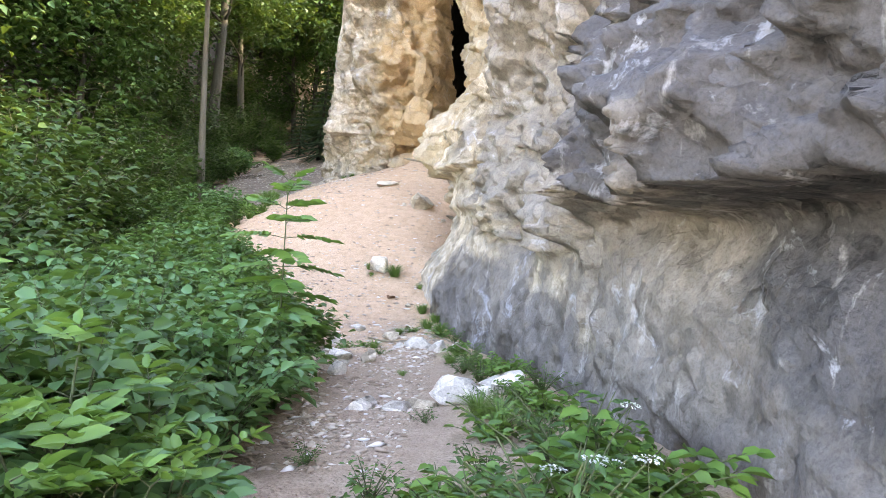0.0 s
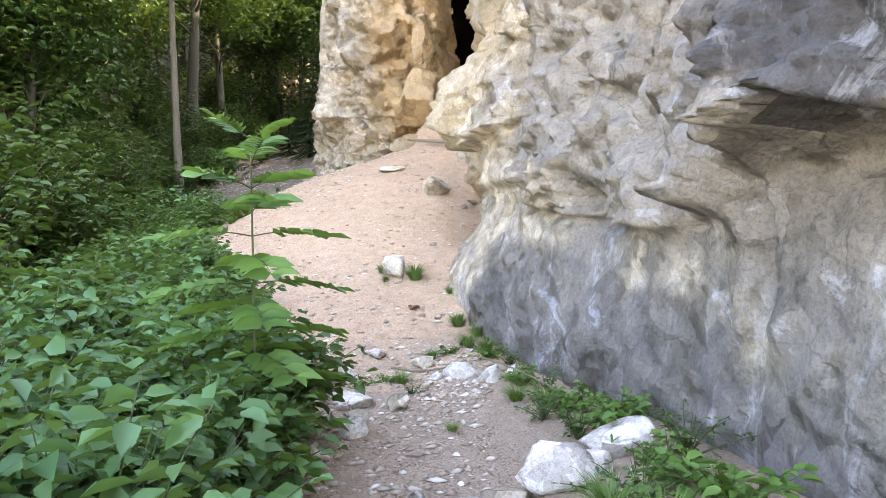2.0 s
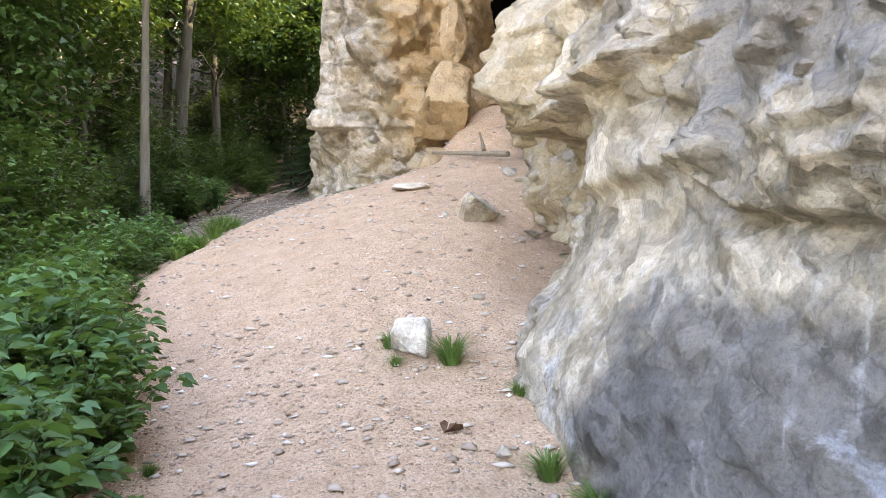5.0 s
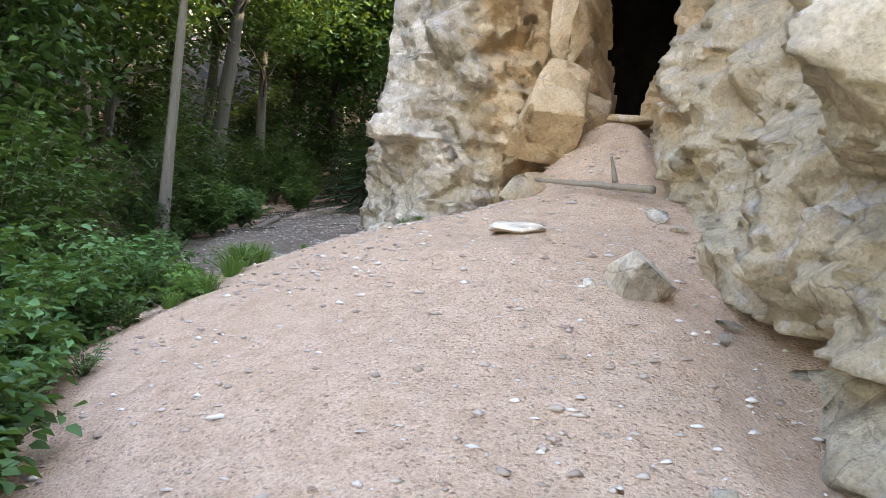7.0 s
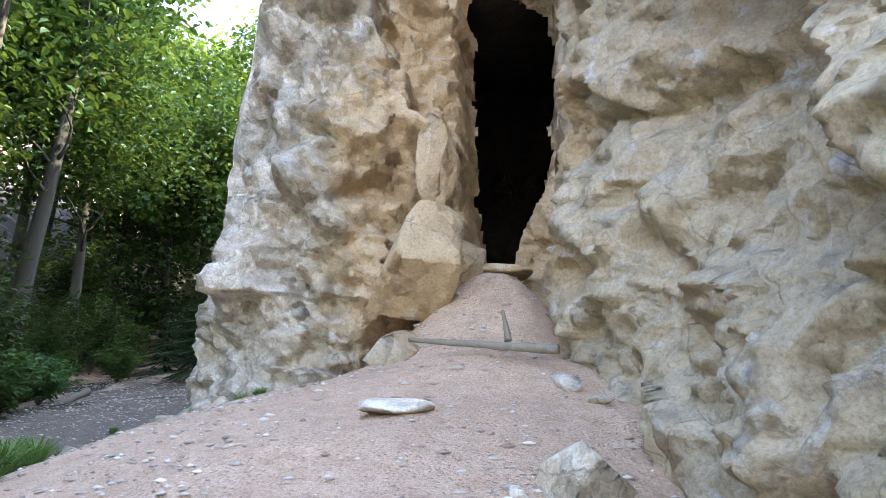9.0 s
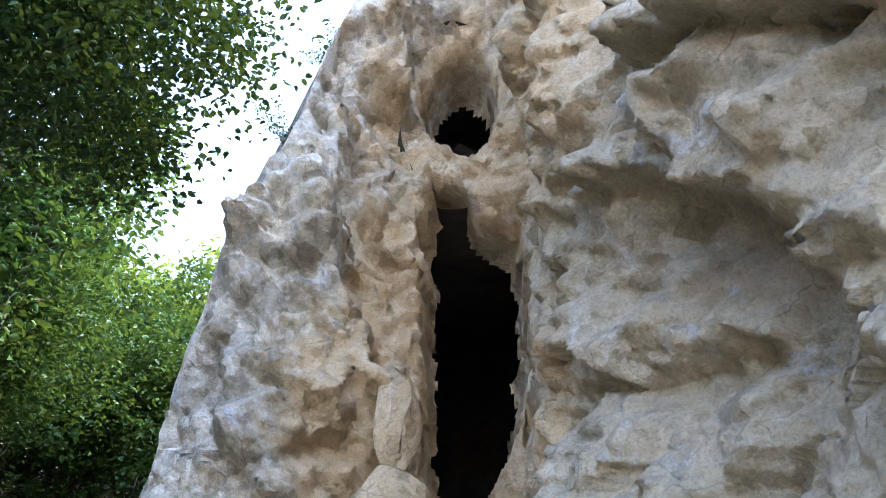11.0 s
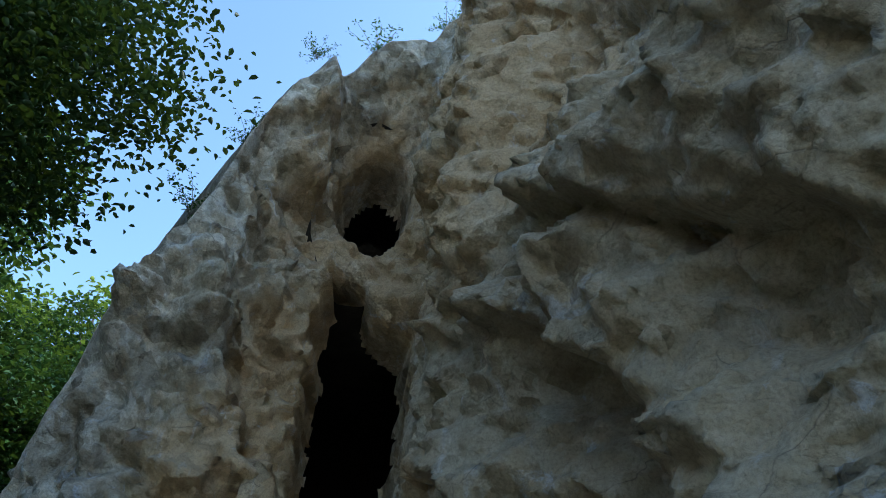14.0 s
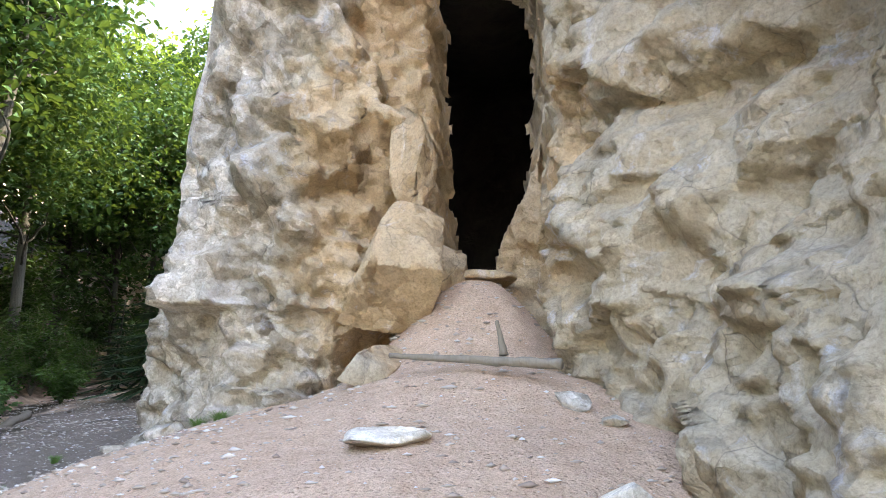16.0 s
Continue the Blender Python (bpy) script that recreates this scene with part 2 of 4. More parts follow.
    b.inputs["Specular IOR Level"].default_value = 0.25
    chips = [chip_height(nt, pos, sc, amp) for sc, amp in ((3.4, 1.0), (8.5, 0.4), (21.0, 0.16), (52.0, 0.06))]
    h = chips[0][0]
    for c in chips[1:]:
        h = maths(nt, "ADD", h, c[0])
    h = maths(nt, "ADD", h, maths(nt, "MULTIPLY", mid, 0.10))
    h = maths(nt, "ADD", h, maths(nt, "MULTIPLY", fine, 0.07))
    h = maths(nt, "SUBTRACT", h, maths(nt, "MULTIPLY", lines, 0.04))
    bump(nt, h, 1.0, 0.17, b)
    return m


def soil_material():
    m, nt, b = material("sandy_soil")
    pos = world_pos(nt)
    big = noise_tex(nt, 0.8, 5, 0.6, pos, 0.5)
    mid = noise_tex(nt, 6, 8, 0.7, pos)
    fine = noise_tex(nt, 60, 5, 0.75, pos)
    col = mix(nt, big, (0.56, 0.375, 0.24), (0.70, 0.50, 0.345))
    col = mix(nt, 0.5, col, ramp(nt, mid, [(0.33, (0.44, 0.285, 0.175)), (0.52, (0.62, 0.435, 0.295)), (0.7, (0.74, 0.555, 0.40))]))
    grav = blob(nt, pos, (-6.0, 18.0, 2.6), (2.6, 5.0, 3.0), big)
    near = blob(nt, pos, (-0.3, 3.5, 0.2), (3.0, 3.0, 2.0), big)
    col = mix(nt, grav, col, mix(nt, mid, (0.15, 0.115, 0.085), (0.35, 0.285, 0.225)))
    col = mix(nt, maths(nt, "MULTIPLY", near, 0.6), col, mix(nt, mid, (0.24, 0.19, 0.145), (0.44, 0.39, 0.33)))
    wood_floor = maths(nt, "MAXIMUM", blob(nt, pos, (-9.6, 4.0, 0.0), (5.6, 7.6, 6.0), big), maths(nt, "MAXIMUM", blob(nt, pos, (-17.5, 20.0, 3.0), (9.8, 14.0, 12.0), big), blob(nt, pos, (-8.0, 33.0, 8.0), (14.0, 10.5, 12.0), big)))
    col = mix(nt, wood_floor, col, mix(nt, mid, (0.035, 0.03, 0.02), (0.12, 0.095, 0.055)))
    speck = ramp(nt, fine, [(0.36, (0.58, 0.55, 0.52)), (0.52, (1, 1, 1)), (0.68, (1.3, 1.3, 1.3))])
    col = mix(nt, 0.7, col, speck, "MULTIPLY")
    nt.links.new(col, b.inputs["Base Color"])
    b.inputs["Roughness"].default_value = 0.97
    b.inputs["Specular IOR Level"].default_value = 0.15
    vor = nt.nodes.new("ShaderNodeTexVoronoi")
    vor.inputs["Scale"].default_value = 28
    nt.links.new(pos, vor.inputs["Vector"])
    peb = ramp(nt, vor.outputs["Distance"], [(0.12, (1, 1, 1)), (0.38, (0, 0, 0))])
    h = maths(nt, "ADD", maths(nt, "MULTIPLY", mid, 0.9), maths(nt, "MULTIPLY", fine, 0.3))
    h = maths(nt, "ADD", h, maths(nt, "MULTIPLY", peb, 0.35))
    bump(nt, h, 1.0, 0.05, b)
    return m


def leaf_material(name, dark, light, gloss=0.45, glow=0.35):
    m, nt, b = material(name)
    geo = nt.nodes.new("ShaderNodeNewGeometry")
    info = nt.nodes.new("ShaderNodeObjectInfo")
    patch = noise_tex(nt, 1.6, 3, 0.5, geo.outputs["Position"])
    f = maths(nt, "ADD", maths(nt, "MULTIPLY", geo.outputs["Random Per Island"], 0.6), maths(nt, "MULTIPLY", patch, 0.5))
    f = maths(nt, "ADD", f, maths(nt, "MULTIPLY", maths(nt, "SUBTRACT", info.outputs["Random"], 0.5), 0.25), True)
    col = mix(nt, f, dark, light)
    nt.links.new(col, b.inputs["Base Color"])
    b.inputs["Roughness"].default_value = gloss
    b.inputs["Specular IOR Level"].default_value = 0.35
    tr = nt.nodes.new("ShaderNodeBsdfTranslucent")
    warm = mix(nt, 0.5, col, (0.22, 0.32, 0.03))
    nt.links.new(warm, tr.inputs["Color"])
    ms = nt.nodes.new("ShaderNodeMixShader")
    ms.inputs[0].default_value = glow
    nt.links.new(b.outputs[0], ms.inputs[1])
    nt.links.new(tr.outputs[0], ms.inputs[2])
    nt.links.new(ms.outputs[0], nt.nodes["Material Output"].inputs["Surface"])
    return m


def bark_material(name, dark, light):
    m, nt, b = material(name)
    tc = nt.nodes.new("ShaderNodeTexCoord")
    mp = nt.nodes.new("ShaderNodeMapping")
    mp.inputs["Scale"].default_value = (9, 9, 1.6)
    nt.links.new(tc.outputs["Object"], mp.inputs["Vector"])
    n = noise_tex(nt, 3.0, 8, 0.7, mp.outputs[0], 0.5)
    n2 = noise_tex(nt, 1.3, 4, 0.5, tc.outputs["Object"])
    col = mix(nt, n, dark, light)
    col = mix(nt, maths(nt, "MULTIPLY", n2, 0.45), col, (0.10, 0.12, 0.06))
    nt.links.new(col, b.inputs["Base Color"])
    b.inputs["Roughness"].default_value = 0.9
    bump(nt, n, 0.8, 0.03, b)
    return m


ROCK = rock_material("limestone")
STONE = rock_material("loose_limestone", masks=False)
SOIL = soil_material()
BARK = bark_material("bark", (0.07, 0.055, 0.042), (0.26, 0.225, 0.18))
DARKBARK = bark_material("dark_bark", (0.012, 0.010, 0.008), (0.06, 0.05, 0.04))
DEADWOOD = bark_material("weathered_wood", (0.16, 0.12, 0.085), (0.42, 0.34, 0.25))
LEAF_BUSH = leaf_material("bush_leaf", (0.016, 0.058, 0.018), (0.075, 0.185, 0.048))
LEAF_LIGHT = leaf_material("young_leaf", (0.05, 0.15, 0.04), (0.15, 0.30, 0.06))
LEAF_ELDER = leaf_material("elder_leaf", (0.04, 0.13, 0.055), (0.13, 0.29, 0.10))
# near-black green: the shade of the backlit crowns is put into the colour
LEAF_SHADED = leaf_material("shaded_tree_leaf", (0.006, 0.022, 0.007), (0.028, 0.068, 0.015), 0.5, 0.12)
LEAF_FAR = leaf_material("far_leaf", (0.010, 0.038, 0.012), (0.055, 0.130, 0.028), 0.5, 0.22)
# brighter, yellower leaf: sunlight on the far trees is put into the colour
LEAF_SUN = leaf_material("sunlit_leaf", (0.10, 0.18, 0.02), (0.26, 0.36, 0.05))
NEEDLE = leaf_material("needle", (0.010, 0.035, 0.016), (0.035, 0.085, 0.035), 0.6, 0.1)
GRASS = leaf_material("grass_blade", (0.05, 0.13, 0.03), (0.17, 0.30, 0.075))
STEM = bark_material("green_stem", (0.05, 0.07, 0.025), (0.14, 0.17, 0.07))


# ---- ground ----
def ground_z(x, y):
    x, y = np.asarray(x, float), np.asarray(y, float)
    z = np.interp(y, [-42, -4, 0, 4.8, 6.5, 8.9, 9.9, 11.6, 12.8, 14.3, 15.0, 16.5, 18.3, 21.2, 26.8, 36.6, 85.0],
                  [1.2, 0.65, 0.5, 0.33, 0.26, 0.28, 0.45, 1.0, 1.52, 2.06, 2.32, 2.74, 2.98, 3.05, 4.0, 6.2, 22.0])
    y = y / PACE
    fall = 0.13 * np.maximum(0, -x - 1.3)**1.6
    fall = np.where(fall > 1.2, 1.2 + 0.35 * (fall - 1.2), fall)
    z = z - np.clip(fall, 0, 2.6) * (1 - 0.55 * sstep(12.8, 17, y)) * sstep(5.6, 8.5, y)
    z = z - 0.10 * np.clip(-x - 1.2, 0, 6) * sstep(7.0, 5.0, y)
    z = z + 0.55 * np.maximum(0, -x - 9.0)**1.05 * sstep(6, 16, y)
    z = z + 0.95 * sstep(12.2, 13.4, y) * np.exp(-np.abs((x + 0.32) / 0.85)**2.6) + 0.30 * sstep(11.2, 12.2, y) * np.exp(-((x + 0.5) / 1.0)**2) * sstep(15.5, 14.0, y)
    z = z - 0.32 * np.exp(-((x - 0.25) / 0.55)**2) * sstep(8.3, 9.2, y) * sstep(11.0, 10.2, y)
    hollow = np.exp(-((x - 0.9) / 2.2)**4) * sstep(13.75, 14.3, y) * sstep(21, 19, y)      # floor of the cave behind its sill
    z = z * (1 - hollow) + 3.2 * hollow
    return z + 0.03 * fnoise(x * 0.9, y * 1.2, 3) + 0.010 * fnoise(x * 4, y * 5.6, 8)


def build_ground():
    xs = np.concatenate([np.linspace(-80, -12, 40)[:-1], np.linspace(-12, -6.5, 46)[:-1], np.arange(-6.5, 2.6, 0.045), np.linspace(2.6, 60, 30)])
    ys = np.concatenate([np.linspace(-80, -2, 30)[:-1], np.linspace(-2, 3, 30)[:-1], np.arange(3, 21.0, 0.055), np.linspace(21, 31, 60)[1:], np.linspace(31, 150, 40)[1:]])
    X, Y = np.meshgrid(xs, ys)
    Z = ground_z(X, Y)
    n, mcols = X.shape
    i = np.arange(n * mcols).reshape(n, mcols)
    q = np.stack([i[:-1, :-1], i[:-1, 1:], i[1:, 1:], i[1:, :-1]], -1).reshape(-1, 4)
    ob = mesh_object("ground", np.stack([X, Y, Z], -1).reshape(-1, 3), q, SOIL, smooth=True)
    return tagged(ob, "trodden sandy slope with gravel and forest floor", "ground", kind="structure")


build_ground()


# ---- cliff ----
PLAN = [(4.2, -8.5), (3.1, -1.4), (2.45, 2.26), (2.02, 4.23), (1.68, 5.5), (1.46, 6.35), (1.26, 7.2), (0.98, 8.05), (0.55, 9.0), (0.10, 9.85), (-0.14, 10.7), (-0.17, 11.7), (-0.10, 13.0), (-0.10, 13.8), (-0.04, 14.8),
        (0.0, 15.7), (0.06, 16.6), (0.14, 17.4), (0.36, 18.1), (0.58, 18.6), (0.25, 19.0), (-0.5, 19.0), (-1.2, 18.85), (-2.0, 18.65), (-2.7, 18.8), (-3.25, 19.2), (-3.55, 19.9), (-3.65, 21.2), (-3.3, 23.8), (-2.0, 28.2), (0.5, 36.6)]


def plan_curve(step):
    p = np.array(PLAN)
    pts = []
    for a in range(len(p) - 1):
        p0, p1, p2, p3 = p[max(a - 1, 0)], p[a], p[a + 1], p[min(a + 2, len(p) - 1)]
        for t in np.linspace(0, 1, 40, endpoint=False):
            pts.append(0.5 * (2 * p1 + (p2 - p0) * t + (2 * p0 - 5 * p1 + 4 * p2 - p3) * t * t + (3 * p1 - p0 - 3 * p2 + p3) * t**3))
    pts = np.array(pts)
    s = np.concatenate([[0], np.cumsum(np.hypot(*np.diff(pts, axis=0).T))])
    at = np.arange(0, s[-1], step)
    x, y = np.interp(at, s, pts[:, 0]), np.interp(at, s, pts[:, 1])
    k = max(3, int(0.35 / step))
    pad = lambda a: np.convolve(np.pad(a, k, mode="edge"), np.ones(2 * k + 1) / (2 * k + 1), "valid")
    nx, ny = -np.gradient(y, at), np.gradient(x, at)
    nx, ny = pad(nx), pad(ny)
    le = np.hypot(nx, ny)
    return at, x, y, nx / le, ny / le


def gauss(v, c, w):
    return np.exp(-((v - c) / w)**2)


def ledge(z, z0, soft=0.03):
    """0 below the line z0, 1 above it."""
    return sstep(-soft, soft, z - z0)


def build_cliff():
    s, bx, by, nx, ny = plan_curve(0.040)
    n = len(s)
    side = s > s[np.argmin(np.hypot(bx - 0.58, by - 18.6))]        # beyond the right jamb of the cave
    base = ground_z(bx, by) - 0.9
    # unseen tops at near end and behind the buttress, raised to block sun
    top = np.where(side, np.interp(bx, [-3.6, -3.45, -3.3, -3.1, -2.65, -2.2, -1.95, -1.55, -0.6, 0.3, 1.0], [4.0, 4.7, 5.7, 6.6, 7.85, 8.7, 9.6, 10.5, 11.5, 12.4, 13.0]),
                   np.interp(by, [-8.5, 3, 8.0, 11.2, 11.8, 12.8, 14.05, 16.0, 17.9], [9.0, 9.0, 8.0, 6.4, 6.7, 7.8, 9.1, 11.0, 12.4]))
    top = np.where(side & (by > 20.3), np.interp(by, [20.3, 22.0, 24, 28.2, 36.6], [4.4, 7.5, 10.5, 15.0, 20.0]), top) + 0.14 * vnoise(s * 1.3, s * 0) + 0.10 * vnoise(s * 5, s * 0, 2)
    zg = np.concatenate([np.linspace(-1.4, 0.15, 16)[:-1], np.arange(0.15, 4.7, 0.026), np.arange(4.7, 15.0, 0.042)])
    rows_wall = len(zg)
    S = np.repeat(s[:, None], rows_wall, 1)
    Z = np.clip(zg[None], base[:, None], top[:, None])
    X0, YW = np.repeat(bx[:, None], rows_wall, 1), np.repeat(by[:, None], rows_wall, 1)
    Y0 = YW / PACE                                                  # stations along the wall, in paces
    SIDE = np.repeat(side[:, None], rows_wall, 1)
    # how far the wall leans out over its foot
    lean_k = np.where(side, np.interp(bx, [-3.5, -2.5], [0.12, 0.30]), np.interp(by, [13.2, 17.8], [0.0, 0.30]))
    lean_k = np.where(side & (by > 20.3), 0, lean_k)
    LEAN = lean_k[:, None] * np.maximum(0, Z - 5.5)
    turn = np.where(side, 1.0, sstep(11.3, 15.8, by))
    lx, ly = -(1 - turn) - 0.12 * turn, -turn
    D = np.zeros(Z.shape)
    R = ~SIDE
    # near wall: smooth lower slab, broken brow above it
    brow = np.interp(Y0, [4.4, 4.7, 5.1, 6.1, 6.7, 7.4, 8.6], [1.95, 1.7, 1.5, 1.6, 1.72, 2.3, 2.4])
    D += R * 0.10 * sstep(1.3, 0.3, Z) * gauss(Y0, 5.8, 0.9)
    D += R * (0.17 * ledge(Z, brow) * sstep(4.7, 5.2, Y0) * sstep(7.2, 6.6, Y0) * sstep(brow + 1.6, brow + 0.2, Z))
    # black overhanging block, hollow below its lip, and the slab that runs out at the foot
    lip = 1.92 + 0.10 * sstep(3.2, 4.4, Y0) + 0.10 * vnoise(Y0 * 3, Y0 * 0, 4)
    D += R * (0.38 + 0.18 * sstep(4.3, 3.0, Y0)) * ledge(Z, lip, 0.04) * sstep(4.42, 4.28, Y0) * sstep(0.8, 2.4, Y0) * sstep(4.3, 2.9, Z)
    D -= R * 0.26 * gauss(Z, lip - 0.12, 0.30) * sstep(4.5, 4.0, Y0) * sstep(1.0, 2.4, Y0) * (Z < lip + 0.02)
    D -= R * (sstep(6.2, 7.2, Y0) * (0.40 * sstep(0.8, 1.9, Z) + 0.15 * np.clip(Z - 2, 0, 2.5)) + 0.12 * sstep(0.5, 1.9, Z) * sstep(6.9, 6.0, Y0)) * sstep(11.5, 10.5, Y0)
    D -= R * 0.12 * gauss(Y0, 4.58, 0.06) * sstep(0.6, 1.2, Z)
    # projecting courses farther on
    D += R * 0.30 * ledge(Z, 2.52 - 0.10 * (Y0 - 7.5), 0.03) * sstep(6.6, 7.4, Y0) * sstep(8.9, 8.5, Y0) * sstep(4.4, 2.9, Z)
    D += R * 0.10 * ledge(Z, 1.95, 0.05) * sstep(6.6, 7.1, Y0) * sstep(8.3, 8.0, Y0) * sstep(2.7, 2.4, Z)
    # swelling foot with an undercut
    lipz = np.interp(Y0, [8.6, 9.2, 10.0, 10.6, 11.0], [1.55, 1.72, 1.85, 2.05, 2.3])
    D += R * 0.40 * ledge(Z, lipz, 0.03) * sstep(8.7, 9.3, Y0) * sstep(11.0, 10.5, Y0) * sstep(lipz + 1.5, lipz + 0.4, Z)
    # nose beside the log
    D += R * 0.16 * gauss(Y0, 10.9, 0.35) * ledge(Z, 2.55, 0.05) * sstep(3.5, 2.7, Z)
    # great leaning mass on the right: its ragged lower edge climbs towards the cave
    jag = 0.10 * vnoise(YW * 2.3, YW * 0, 14) + 0.05 * vnoise(YW * 7, YW * 0, 15)
    slant = np.interp(YW, [11.6, 12.3, 12.9, 13.35, 14.2, 15.2, 16.4], [2.35, 2.65, 3.05, 3.65, 5.1, 6.1, 6.6]) + jag
    D += R * 0.42 * ledge(Z, slant, 0.05) * sstep(11.3, 11.9, YW) * sstep(16.6, 15.0, YW) * sstep(slant + 2.6, slant + 0.7, Z)
    D -= R * 0.16 * gauss(Z, slant - 0.12, 0.22) * (Z < slant) * sstep(12.6, 13.4, YW) * sstep(16.6, 15.0, YW)
    roof = np.interp(YW, [11.4, 12.1, 12.7, 13.3, 15.0], [4.35, 4.7, 5.2, 5.75, 6.9]) + jag
    D += R * 0.38 * ledge(Z, roof, 0.05) * sstep(11.0, 11.6, YW) * sstep(15.6, 14.4, YW) * sstep(roof + 2.4, roof + 0.4, Z)
    # broken rock at four sizes
    smooth = R * sstep(brow + 0.1, brow - 0.15, Z) * sstep(1.5, 2.5, Y0) * sstep(8.6, 7.6, Y0)
    rough = (1 - 0.82 * smooth) * (1 - 0.75 * sstep(0.5, 0.0, top[:, None] - Z)) * np.where(R, np.interp(Y0, [4.5, 5.5, 9.0, 10.5], [0.8, 0.55, 0.55, 0.7]), np.interp(X0, [-2.9, -2.4], [0.55, 1.0]))
    c, si = math.cos(radians(17)), math.sin(radians(17))            # the beds dip a little
    WU, WV = S * c + Z * si + 0.02 * fnoise(S * 1.7, Z * 1.7, 21, 2), Z * c - S * si + 0.02 * fnoise(S * 1.7, Z * 1.7, 31, 2)
    D += 0.13 * fnoise(S * 0.45, Z * 0.45, 40, 2) * (0.2 + 0.8 * rough)
    D += rough * 0.36 * planes(WU * 0.85, WV * 0.95, 1, 0.4)
    D += rough * 0.30 * planes(WU * 1.9, WV * 2.2, 2, 1.1)
    D += (0.10 + 0.90 * rough) * 0.150 * planes(WU * 4.2, WV * 4.8, 3, 0.2)
    D += (0.2 + 0.8 * rough) * 0.060 * planes(WU * 9.0, WV * 10.0, 4, 0.8)
    D += rough * 0.16 * facets(WU * 0.9, WV * 0.9, 6, 0.8, 1.4)
    D += rough * 0.11 * facets(WU * 2.1, WV * 2.1, 8, 1.2, 1.5)
    D += (0.2 + 0.8 * rough) * 0.045 * facets(WU * 5.0, WV * 5.0, 12, 1.2, 1.4)
    # broken ledges: the rock above a jagged line stands out over the rock below
    for k, (step, amp) in enumerate(((1.15, 0.08), (0.55, 0.04))):
        line = (WV + 0.22 * facets(WU * 1.1, WV * 0 + k, 60 + k, 1.0)) / step
        saw = line - np.floor(line)
        gate = sstep(-0.1, 0.25, vnoise(WU * 0.9, np.floor(line) * 3.3, 70 + k))
        D += rough * amp * gate * (0.5 - saw) * 1.6 * np.where(R, np.interp(Y0, [6.5, 7.5, 10.5], [1.3, 0.9, 0.25]), 0.7)
    D = D * np.where(R, np.interp(Y0, [11.9, 12.5], [1.0, 0.4]), np.interp(X0, [-0.9, -0.4], [1.0, 0.45]))     # worn smooth round the mouth
    # cave: tall mouth, narrow neck above it, round window higher up
    px = X0 + 0.2 * nx[:, None] * D + lx[:, None] * LEAN
    mid = np.interp(Z, [3.9, 4.8, 5.6, 6.5, 7.4, 7.85, 8.05, 8.3, 8.5], [-0.22, -0.22, -0.08, -0.07, -0.13, -0.2, -0.42, -0.51, -0.68])
    half = np.interp(Z, [3.7, 4.3, 4.8, 5.6, 6.15, 6.5, 7.4, 7.8, 8.0, 8.3, 8.5, 8.55], [0.30, 0.24, 0.30, 0.51, 0.50, 0.61, 0.57, 0.52, 0.31, 0.22, 0.05, 0.0])
    half = half * (1 + 0.12 * vnoise(Z * 3, Z * 0, 6)) + 0.05 * vnoise(Z * 5.5, np.sign(X0 + 0.1), 16)
    CS = (YW > 17.9) & (YW < 19.6) & (X0 > -1.6)
    hole = sstep(0.05, -0.04, np.abs(px - mid) - half) * (Z < 8.55) * CS
    ez = (Z - 9.5) / np.where(Z > 9.5, 0.95, 0.72)
    win = sstep(1.08, 0.92, np.sqrt(((px + 0.33) / 0.38)**2 + ez**2)) * CS
    alcove = sstep(1.3, 0.6, np.sqrt(((px + 0.55 + 0.25 * (Z - 10.2)) / 0.60)**2 + ((Z - 10.3) / 1.15)**2)) * CS
    D = D - 0.55 * alcove
    # square hollow at the foot of the left buttress, and the block that hangs over it
    slot = SIDE * sstep(0.17, 0.12, np.abs(X0 + 3.0 - 0.10 * (Z - 3.4))) * (YW < 20.0)
    D = D * (1 - slot * (Z < 4.6) * 0.8) - 0.26 * slot * sstep(3.90, 3.86, Z) + 0.22 * SIDE * sstep(0.24, 0.20, np.abs(X0 + 2.98)) * ledge(Z, 3.90, 0.02) * sstep(4.5, 4.35, Z)
    # scoop under the boulder
    D -= SIDE * 0.45 * gauss(X0, -1.2, 0.55) * sstep(4.0, 3.5, Z)
    rim = 1.0 * hole * (1 + 0.22 * fnoise(X0 * 2.2, Z * 1.6, 90, 3)) + 0.85 * win
    PX, PY = X0 + nx[:, None] * D + lx[:, None] * LEAN + 0.25 * rim, YW + ny[:, None] * D + ly[:, None] * LEAN + 0.97 * rim
    open_here = np.maximum(hole, win) > 0.985
    # brow of the top; the unseen slope behind it is added to block sun
    m = 26
    w = np.linspace(0, 1, m + 1)[1:]
    back = np.where(side, np.interp(bx, [-2.2, -1.0], [1.6, 11.0]), 11.0)[:, None] * (np.minimum(w / 0.92, 1)**1.6)[None]
    TX = PX[:, -1:] - nx[:, None] * back
    TY = PY[:, -1:] - ny[:, None] * back
    TZ = Z[:, -1:] + 0.25 * np.sin(w * 3.0)[None] + np.where(side, 0.15, np.interp(by, [13.0, 17.0], [0.7, 0.3]))[:, None] * back + 0.10 * fnoise(TX * 1.5, TY * 1.5, 50, 3)
    # unseen drop at the back, added to keep light out of the cave
    TZ[:, w > 0.93] = 0.0
    V = np.stack([np.concatenate([PX, TX], 1), np.concatenate([PY, TY], 1), np.concatenate([Z, TZ], 1)], -1)
    rows = rows_wall + m
    i = np.arange(n * rows).reshape(n, rows)
    q = np.stack([i[:-1, :-1], i[:-1, 1:], i[1:, 1:], i[1:, :-1]], -1).reshape(-1, 4)
